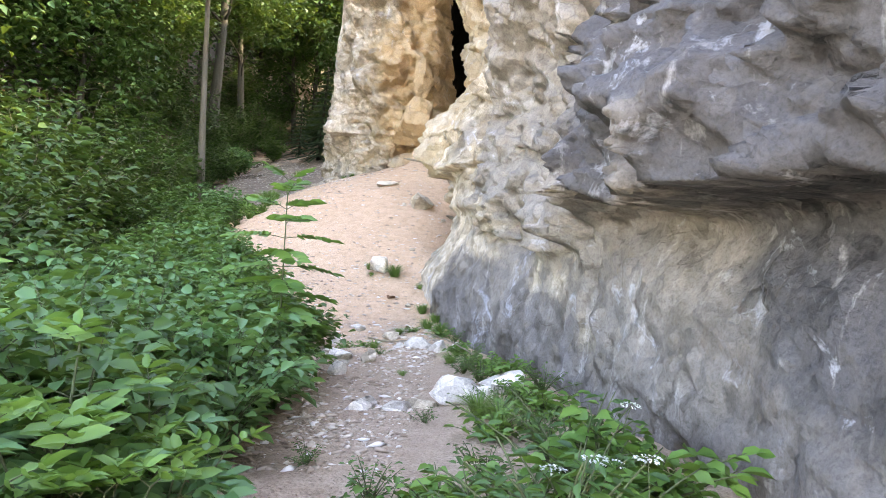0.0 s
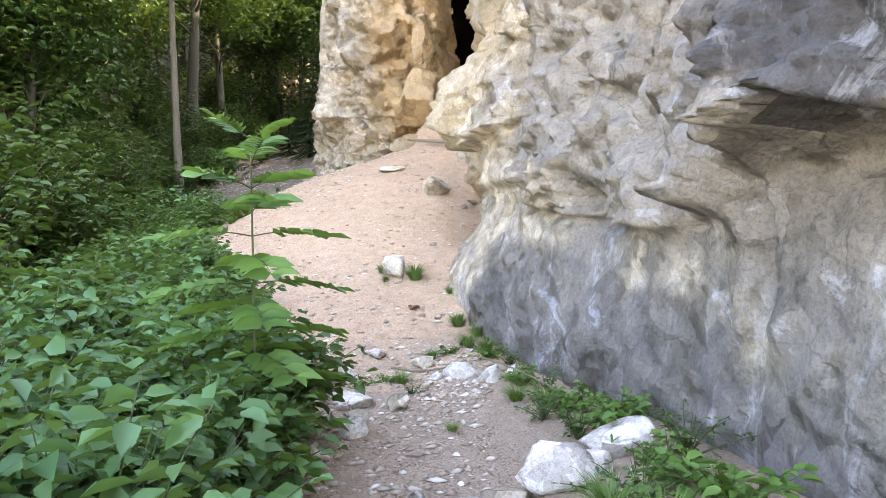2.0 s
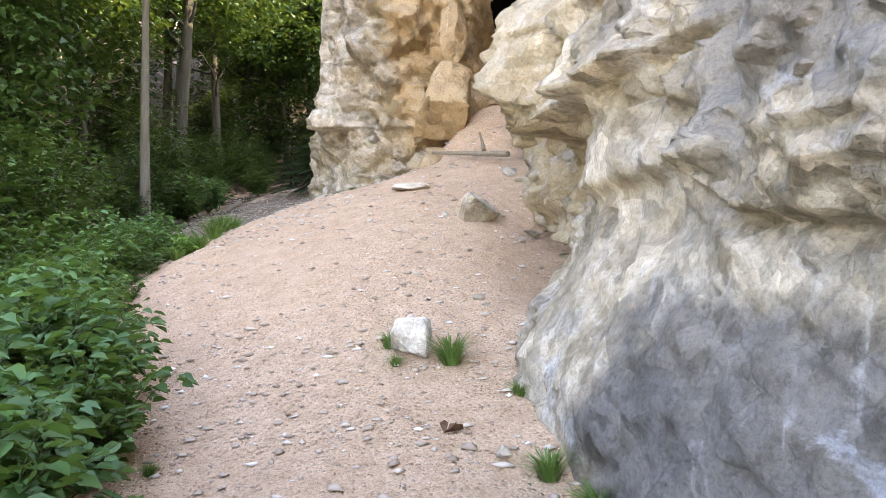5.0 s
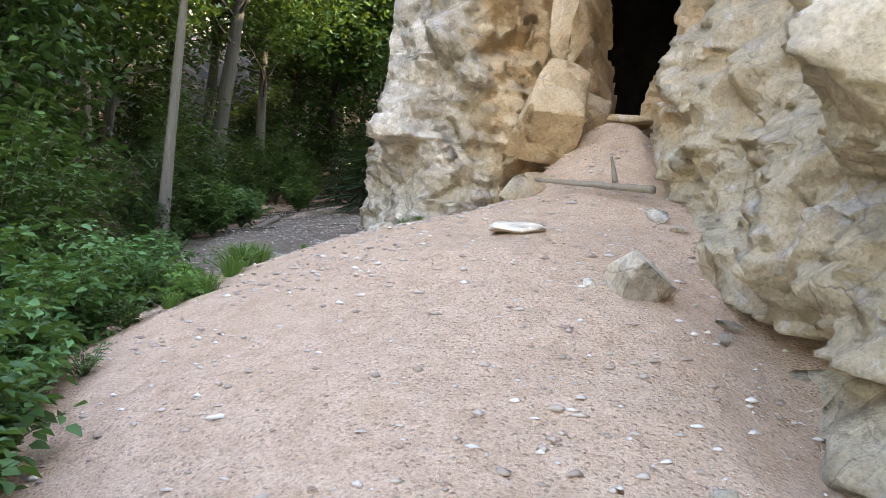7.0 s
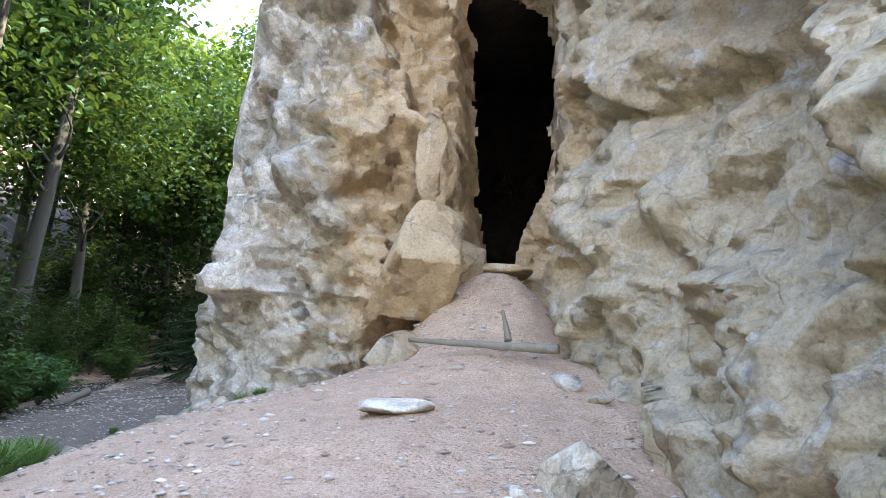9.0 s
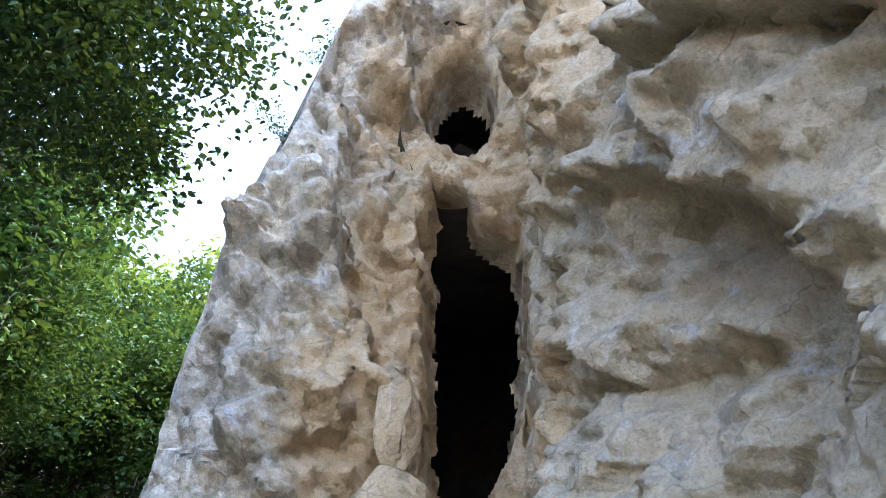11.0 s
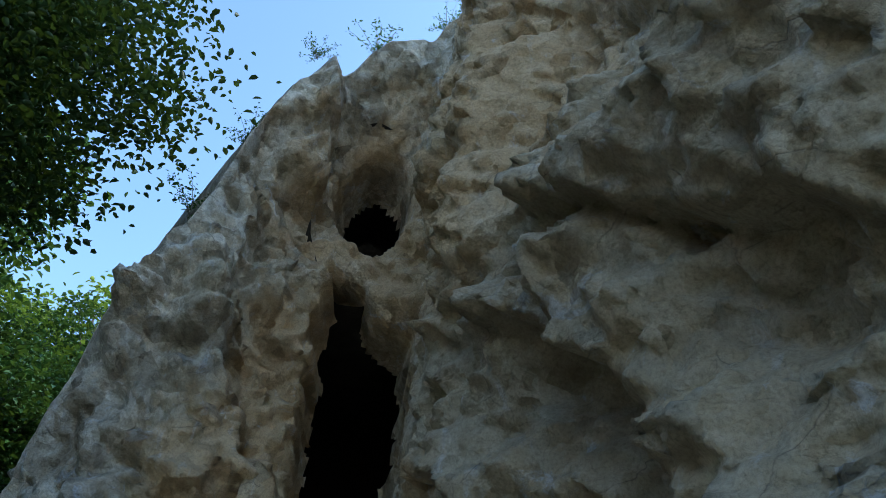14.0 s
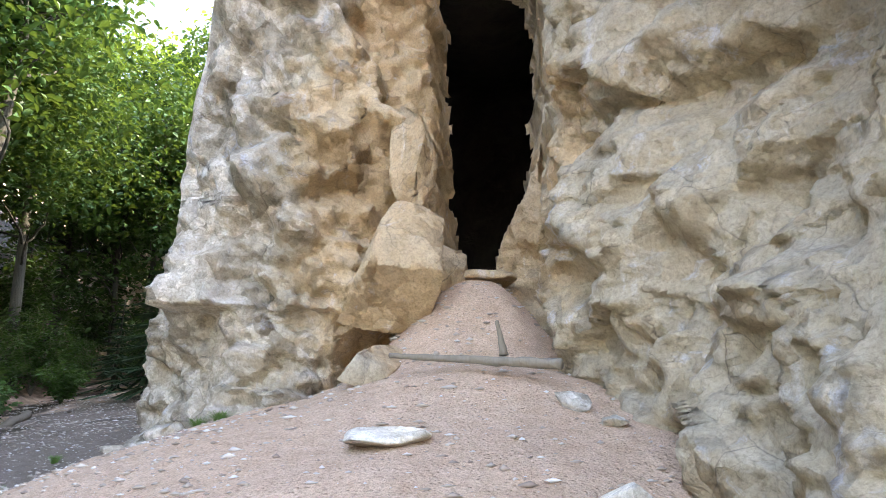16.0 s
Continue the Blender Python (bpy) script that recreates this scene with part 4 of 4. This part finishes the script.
def compound_plant(seed, height, stems, pairs_of, length, pairs, leaf, width, mat, young, lean=0.35):
    r = np.random.default_rng(seed)
    lv, yg, tb = [], [], []
    for s in range(stems):
        az = r.uniform(0, 6.283)
        tip = np.array([math.cos(az), math.sin(az), 0]) * lean * height * r.random() * (stems > 1)
        line = np.stack([tip * t**1.4 + np.array([0, 0, height * (0.75 + 0.25 * (s == 0)) * t]) for t in np.linspace(0, 1, 9)])
        tb.append(tube(line, np.linspace(0.011, 0.004, 9), 6))
        for k in range(pairs_of):
            u = 0.22 + 0.78 * k / max(pairs_of - 1, 1)
            p = np.array([np.interp(u, np.linspace(0, 1, 9), line[:, c]) for c in range(3)])
            for sgn in (0, math.pi):
                a = az + k * 1.57 + sgn + r.normal() * 0.25
                rise = 0.15 + 0.75 * max(0, u - 0.7) / 0.3
                l, t = pinnate(r, p, (math.cos(a), math.sin(a), rise), length * (1.0 - 0.45 * max(0, u - 0.7) / 0.3) * r.uniform(0.85, 1.1), pairs, leaf * (1 - 0.3 * (u > 0.9)), width)
                (yg if u > 0.93 else lv).append(l)
                tb.append(t)
    v, f = join(tb)
    parts = [tagged(mesh_object("stem", v, f, STEM), kind="stuff")]
    v, q = gather(lv)
    parts.append(mesh_object("foliage", v, q, mat))
    if yg:
        v, q = gather(yg)
        parts.append(mesh_object("tip_foliage", v, q, young, label="fresh yellow-green leaves at the tips"))
    return parts


elders = [thing_of("elder_shrub", compound_plant(170 + k, 0.95, 9, 5, 0.30, 3, 0.165, 0.44, LEAF_ELDER, LEAF_LIGHT), "elder shrub with large pinnate leaves and pale tips", "shrub", "elder shrubs") for k in range(2)]
spread_copies(elders, [(-0.55, 1.55, 0.85), (-0.95, 1.35, 0.95), (-0.85, 1.8, 0.95), (-0.62, 2.0, 0.8), (-1.3, 1.7, 1.15), (-1.75, 1.6, 1.3), (-1.3, 1.1, 1.0), (-2.2, 1.9, 1.35), (-1.5, 2.2, 1.15), (-0.75, 1.1, 0.8)], 0.95, 1.05, 8)
sapling = thing_of("sapling", compound_plant(190, 1.85, 1, 13, 0.42, 7, 0.165, 0.42, LEAF_LIGHT, LEAF_LIGHT), "slender young tree with bright feathery leaves", "sapling")
sapling.matrix_basis = pose(-1.12, 6.3, 0.22, 0, 2, 20)

low = [thing_of("weed", bush_parts(210 + k, 0.42, 0.30, 16, 12, (0.085, 0.055)[k], (0.6, 0.4)[k], (LEAF_LIGHT, LEAF_BUSH)[k]), "low leafy weeds at the foot of the cliff", "weeds", "weeds at the cliff foot") for k in range(2)]
spread_copies(low, [(0.40, 2.15, 1.2), (0.62, 2.1, 1.5), (0.15, 2.35, 0.9), (0.9, 2.1, 1.7), (0.42, 2.5, 1.0), (0.05, 2.7, 0.7), (0.70, 2.5, 1.3), (1.0, 2.4, 1.6), (1.2, 2.6, 1.8), (1.1, 2.9, 1.5), (1.45, 2.7, 1.7), (0.62, 2.9, 0.8), (1.3, 3.3, 1.2), (1.0, 3.3, 1.1), (1.1, 4.1, 1.0), (1.15, 4.7, 0.9), (0.9, 5.2, 0.8), (0.95, 3.6, 0.9), (0.7, 3.6, 0.8), (0.75, 4.2, 0.9), (0.95, 4.4, 0.8), (0.62, 5.0, 0.8), (0.85, 5.0, 0.9), (0.45, 5.3, 0.7), (0.68, 5.45, 0.8), (0.55, 5.9, 0.7), (0.38, 6.1, 0.6), (0.3, 6.5, 0.6), (0.12, 6.6, 0.5), (-0.5, 5.9, 0.35), (-0.95, 6.1, 0.4), (-0.4, 3.1, 0.5), (-0.75, 6.2, 0.35), (0.2, 3.9, 0.4), (0.12, 7.6, 0.5), (0.02, 8.2, 0.4), (-1.2, 3.4, 0.7), (-1.05, 4.1, 0.6), (-0.25, 6.7, 0.35), (-4.4, 10.6, 1.1), (-4.6, 11.6, 1.1), (-4.9, 11.3, 1.3), (-5.3, 12.2, 0.9), (-4.1, 9.9, 0.7), (-4.2, 11.0, 0.9), (-4.35, 11.9, 0.9)], 0.9, 1.1, 9)


def grass_mesh(seed, blades, height, spread):
    r = np.random.default_rng(seed)
    V, Q = [], []
    for k in range(blades):
        a, o = r.uniform(0, 6.283), spread * 0.3 * r.random()
        h, out = height * r.uniform(0.5, 1.1), spread * r.uniform(0.4, 1.2)
        d, side = np.array([math.cos(a), math.sin(a), 0]), np.array([-math.sin(a), math.cos(a), 0])
        for t in (0.0, 0.4, 0.75, 1.0):
            c = d * (o + out * t**1.6) + np.array([0, 0, h * (t - 0.45 * t**3)])
            w = 0.0045 * (1.05 - t)
            V += [c - side * w, c + side * w]
        b = 8 * k
        Q += [[b, b + 1, b + 3, b + 2], [b + 2, b + 3, b + 5, b + 4], [b + 4, b + 5, b + 7, b + 6]]
    return np.array(V), np.array(Q)


tufts = []
for k in range(2):
    v, q = grass_mesh(230 + k, 170, 0.24, 0.17)
    tufts.append(tagged(mesh_object("grass_tuft", v, q, GRASS), "tuft of fine green grass on bare soil", "grass", "grass tufts"))
spread_copies(tufts, [(-0.70, 8.02, 1.35), (-1.12, 8.18, 0.8), (-1.05, 7.98, 0.5), (-0.28, 7.75, 0.7), (-0.18, 7.2, 0.9), (-0.08, 6.85, 1.1), (0.1, 6.75, 1.0), (0.02, 7.05, 0.9), (-2.72, 13.35, 0.95), (-2.9, 13.3, 0.8), (-4.6, 13.3, 1.2), (-4.3, 12.4, 1.6), (-4.3, 12.0, 1.9), (-4.6, 12.6, 1.8), (-4.1, 11.5, 1.7), (-4.8, 13.0, 1.4), (-4.0, 11.0, 1.5),
                      (-4.5, 11.4, 1.1), (-4.2, 10.8, 1.1), (-0.62, 6.15, 0.8), (-0.4, 6.62, 0.6), (0.3, 5.7, 0.9), (0.35, 6.0, 0.8), (0.5, 5.55, 1.0), (-2.2, 7.3, 0.5), (-1.7, 6.6, 0.6), (-5.2, 15.6, 0.8), (0.75, 3.9, 1.2), (0.6, 4.1, 1.2), (-0.15, 5.2, 0.4)], 0.9, 1.1, 11, 0.01)


# ---- trees ----
def tree_parts(seed, height, trunk_r, crown_low, crown_r, clumps, per, leaf, mat, wood, lean=(0, 0), crown_shift=(0, 0), bend=0.25):
    r = np.random.default_rng(seed)
    t = np.linspace(0, 1, 16)
    line = np.stack([lean[0] * t + bend * np.sin(3 * t + seed) * t * 0.6, lean[1] * t + bend * np.cos(2.2 * t + seed) * t * 0.6, height * 0.9 * t], 1)
    rad = trunk_r * (1 - 0.78 * t) * (1 + 0.5 * np.exp(-t * 26))
    v, q, c = tube(line, rad, 10, seed, 0.05)
    parts = [mesh_object("trunk", v, [q, c], wood, smooth=True)]
    centre = np.array([lean[0] + crown_shift[0], lean[1] + crown_shift[1], (crown_low + height) / 2])
    radii = np.array([crown_r, crown_r, (height - crown_low) / 2])
    p = unit(r.normal(size=(clumps * 3, 3))) * (r.random((clumps * 3, 1))**0.45)
    gap = fnoise(p[:, 0] * 2.2 + seed, p[:, 1] * 2.2 + p[:, 2] * 1.7, seed, 2)
    p = p[gap > -0.15][:clumps]
    ends = centre + p * radii
    limbs = []
    for e in ends[::max(1, len(ends) // 34)]:
        u = np.clip((e[2] - 0.25 * crown_r) / (height * 0.9), 0.15, 0.95)
        root = np.array([np.interp(u * 0.92, t, line[:, k]) for k in range(3)])
        limbs.append(tube(bent(root, e, 7, 0.12 * crown_r * 0.4, int(r.integers(1e6))), np.linspace(trunk_r * 0.34 * (1 - 0.5 * u), 0.008, 7), 5))
    v, f = join(limbs)
    parts.append(tagged(mesh_object("limb", v, f, wood), kind="stuff"))
    m = len(ends) * per
    c = np.repeat(ends, per, 0)
    off = r.normal(size=(m, 3)) * np.array([0.42, 0.42, 0.22]) * (0.75 + 0.5 * r.random((len(ends), 1))).repeat(per, 0) * (crown_r / 2.6)**0.5
    a = r.uniform(0, 6.283, m)
    ax = np.stack([np.cos(a), np.sin(a), r.uniform(-0.8, 0.1, m)], 1)
    n = unit(np.stack([0.5 * r.normal(size=m), 0.5 * r.normal(size=m), np.ones(m)], 1))
    size = leaf * r.uniform(0.6, 1.3, m)
    v, q = leaves(c + off, ax, n, size, size * 0.62)
    parts.append(mesh_object("crown", v, q, mat))
    return parts


pale_trunk = "slender pale-barked tree with a dark green leafy crown"
ash = thing_of("tree", tree_parts(301, 13.5, 0.11, 6.6, 3.1, 420, 90, 0.13, LEAF_SHADED, BARK, (0.2, -0.3), (1.2, -2.4), 0.2), pale_trunk, "tree")
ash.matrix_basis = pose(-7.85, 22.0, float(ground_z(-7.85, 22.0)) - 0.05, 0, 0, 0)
ash2 = thing_of("tree", tree_parts(302, 12.0, 0.12, 5.5, 2.4, 130, 55, 0.17, LEAF_SHADED, BARK, (-1.6, 0.2), (0, 0), 0.2), "leaning slender tree with a leafy crown", "tree")
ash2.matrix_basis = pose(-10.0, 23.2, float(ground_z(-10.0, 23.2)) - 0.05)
woods = [thing_of("tree", tree_parts(310 + k, (11, 13, 9.5)[k], (0.16, 0.2, 0.13)[k], (2.8, 3.6, 1.6)[k], (2.6, 3.0, 2.3)[k], (150, 170, 130)[k], 48, 0.21, LEAF_FAR, DARKBARK),
                  "broad-leaved forest tree with a dense green crown", "tree", "trees of the wood") for k in range(3)]
wood_places = [(-11.2, 16.6), (-9.8, 22.4, 0.9), (-12.0, 13.4), (-13.4, 20.0), (-11.9, 22.8), (-7.8, 25.6, 0.9), (-5.2, 26.4, 0.9), (-12.4, 27.6), (-14.8, 16.0), (-10.0, 28.6), (-14.6, 28.0), (-8.8, 26.0, 0.9), (-11.4, 18.2, 0.9), (-10.2, 20.5), (-12.6, 17.5), (-11.0, 26.5), (-6.6, 28.5), (-4.0, 28.0), (-13.5, 23.0), (-15.5, 19.0), (-14.0, 13.0), (-11.8, 9.5), (-13.2, 6.0), (-15.6, 9.0), (-12.2, 2.0), (-15.5, 3.0), (-17.0, 14.5),
               (-18.0, 20.0), (-16.5, 26.0), (-13.2, 30.0), (-9.6, 31.0), (-6.0, 33.5), (-2.4, 31.5), (-19.0, 9.0), (-18.5, 3.0), (-20.5, 25.0), (-20.0, 32.0), (-15.0, 35.0), (-10.0, 37.0), (-4.0, 38.0), (1.0, 36.0), (-10.4, 13.6, 0.8), (-23.0, 15.0), (-24.0, 6.0),]
spread_copies(woods, wood_places, 0.88, 1.2, 21, 0.1)
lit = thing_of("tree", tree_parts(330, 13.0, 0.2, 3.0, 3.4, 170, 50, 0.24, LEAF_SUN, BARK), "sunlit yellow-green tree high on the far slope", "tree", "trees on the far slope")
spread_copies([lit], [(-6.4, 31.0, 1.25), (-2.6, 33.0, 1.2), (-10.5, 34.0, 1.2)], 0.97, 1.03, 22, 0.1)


def spruce_parts(seed, height, radius):
    r = np.random.default_rng(seed)
    line = np.stack([0 * np.linspace(0, 1, 10), 0 * np.linspace(0, 1, 10), height * np.linspace(0, 1, 10)], 1)
    v, q, c = tube(line, np.linspace(0.09, 0.015, 10), 7)
    parts = [mesh_object("trunk", v, [q, c], DARKBARK, smooth=True)]
    lv = []
    for z in np.arange(0.25, height * 0.97, 0.24):
        reach = radius * (1 - z / height) * r.uniform(0.85, 1.1)
        for a in np.linspace(0, 6.283, 9, endpoint=False) + r.uniform(0, 1):
            d = np.array([math.cos(a), math.sin(a), 0])
            m = int(10 + 34 * reach)
            u = np.linspace(0.1, 1, m) * reach * r.uniform(0.8, 1.1)
            p = d * u[:, None] + np.array([0, 0, z]) - np.array([0, 0, 1]) * (0.25 * u + 0.05 * u**2)[:, None]
            sgn = np.where(np.arange(m) % 2 == 0, 1.0, -1.0)[:, None]
            ax = d * 0.8 + np.array([-d[1], d[0], 0]) * sgn + np.array([0, 0, -0.25])
            lv.append(leaves(p, ax, np.tile([0, 0, 1.0], (m, 1)) + 0.2 * r.normal(size=(m, 3)), 0.16, 0.045))
    v, q = gather(lv)
    parts.append(mesh_object("foliage", v, q, NEEDLE))
    return parts


spruce = thing_of("spruce_tree", spruce_parts(340, 3.6, 1.25), "small dark green spruce at the end of the path", "tree", "spruces")
spread_copies([spruce], [(-6.0, 21.0, 1.0), (-5.0, 22.6, 0.8), (-7.3, 22.5, 0.7)], 0.95, 1.05, 23)


# ---- far rock on the wooded slope ----
def outcrop(name, x, y, w, h, turn, label, seed):
    n, k = 90, 60
    u, t = np.meshgrid(np.linspace(-w / 2, w / 2, n), np.linspace(0, 1, k), indexing="ij")
    z = t * h * (0.75 + 0.25 * np.cos(u / w * 3))
    d = 0.9 * facets(u * 0.5 + seed, z * 0.5, seed) + 0.35 * facets(u * 1.4, z * 1.4, seed + 1) + 0.12 * facets(u * 4, z * 4, seed + 2) - 0.45 * z - 3.0 * (np.abs(u) / w * 2)**4
    v = np.stack([u, -d, z], -1)
    i = np.arange(n * k).reshape(n, k)
    q = np.stack([i[:-1, :-1], i[1:, :-1], i[1:, 1:], i[:-1, 1:]], -1).reshape(-1, 4)
    ob = mesh_object(name, v.reshape(-1, 3), q, STONE)
    ob.matrix_world = pose(x, y * PACE, float(ground_z(x, y * PACE)) - 0.6, 0, 0, turn)
    return tagged(ob, label, "rock outcrop", "far outcrops")


outcrop("rock_outcrop", -8.2, 28.8, 9.0, 5.5, 14, "grey rock outcrop on the slope behind the trees", 3)
outcrop("rock_outcrop", -5.5, 35.5, 12.0, 13.0, 8, "tall pale rock face half hidden by trees", 6)

# ---- shrubs on the brow of the cliff ----
brow = thing_of("brow_shrub", bush_parts(360, 0.75, 0.55, 14, 26, 0.045, 0.5, LEAF_BUSH, BARK), "sparse twiggy shrub on the brow of the cliff", "shrub", "shrubs on the brow")
for n, (x, y, z, sc) in enumerate(((-2.5, 18.2, 8.6, 0.9), (-2.1, 17.8, 9.6, 0.8), (-1.6, 17.3, 11.1, 0.6), (-0.8, 17.3, 11.6, 0.9), (0.1, 17.0, 12.4, 0.7), (-0.1, 14.2, 9.4, 0.5))):
    m = pose(x, y, z, 0, 0, 70 * n) @ Matrix.Scale(sc, 4)
    if n:
        copy_thing(brow, m).matrix_basis = m
    else:
        brow.matrix_basis = m

# ---- fallen leaves ----
DRY = bark_material("dry_leaf", (0.10, 0.035, 0.015), (0.26, 0.11, 0.05))
r = np.random.default_rng(400)
for x, y, size in ((-0.70, 10.5, 0.15), (-0.60, 10.55, 0.11), (-0.35, 9.6, 0.06), (-0.9, 12.2, 0.05)):
    a = r.uniform(0, 6.283)
    v, q = leaves(np.zeros((1, 3)), np.array([[math.cos(a), math.sin(a), 0.12]]), np.array([[0.1, 0.2, 1.0]]), size, size * 0.6, 0.35)
    v = np.concatenate([v, v - [0, 0, 0.004]])
    ob = mesh_object("dry_leaf", v, np.concatenate([q, q[:, ::-1] + 6]), DRY)
    ob.location = (x, y, float(ground_z(x, y)) + 0.012)
    tagged(ob, "curled reddish-brown dry leaf on sandy soil", "leaf", "dry leaves")

# ---- white flower heads among the weeds ----
PETAL = leaf_material("white_petal", (0.55, 0.58, 0.50), (0.80, 0.82, 0.76), 0.6, 0.3)
for n, (x, y, h) in enumerate(((1.02, 3.2, 0.42), (1.12, 3.35, 0.36), (0.86, 3.3, 0.34), (1.2, 3.05, 0.46), (1.3, 3.9, 0.5))):
    base = base_empty("white_flower", x, y, float(ground_z(x, y)), "small white umbel flower on a thin green stalk", "flower", "white flowers")
    v, q, c = tube(bent((0, 0, 0), (0.04, 0.02, h), 6, 0.02, 410 + n), np.linspace(0.004, 0.002, 6), 5)
    mesh_object("stalk", v, [q, c], STEM, base)
    k = 40
    az, out = r.uniform(0, 6.283, k), 0.05 * np.sqrt(r.random(k))
    p = np.stack([0.04 + out * np.cos(az), 0.02 + out * np.sin(az), h + 0.02 - 4 * out**2], 1)
    ax = np.stack([np.cos(az), np.sin(az), 0.3 * r.normal(size=k)], 1)
    v, q = leaves(p, ax, np.tile([0.1, 0, 1.0], (k, 1)) + 0.3 * r.normal(size=(k, 3)), 0.016, 0.011)
    mesh_object("flower_head", v, q, PETAL, base, label="flat head of tiny white petals")
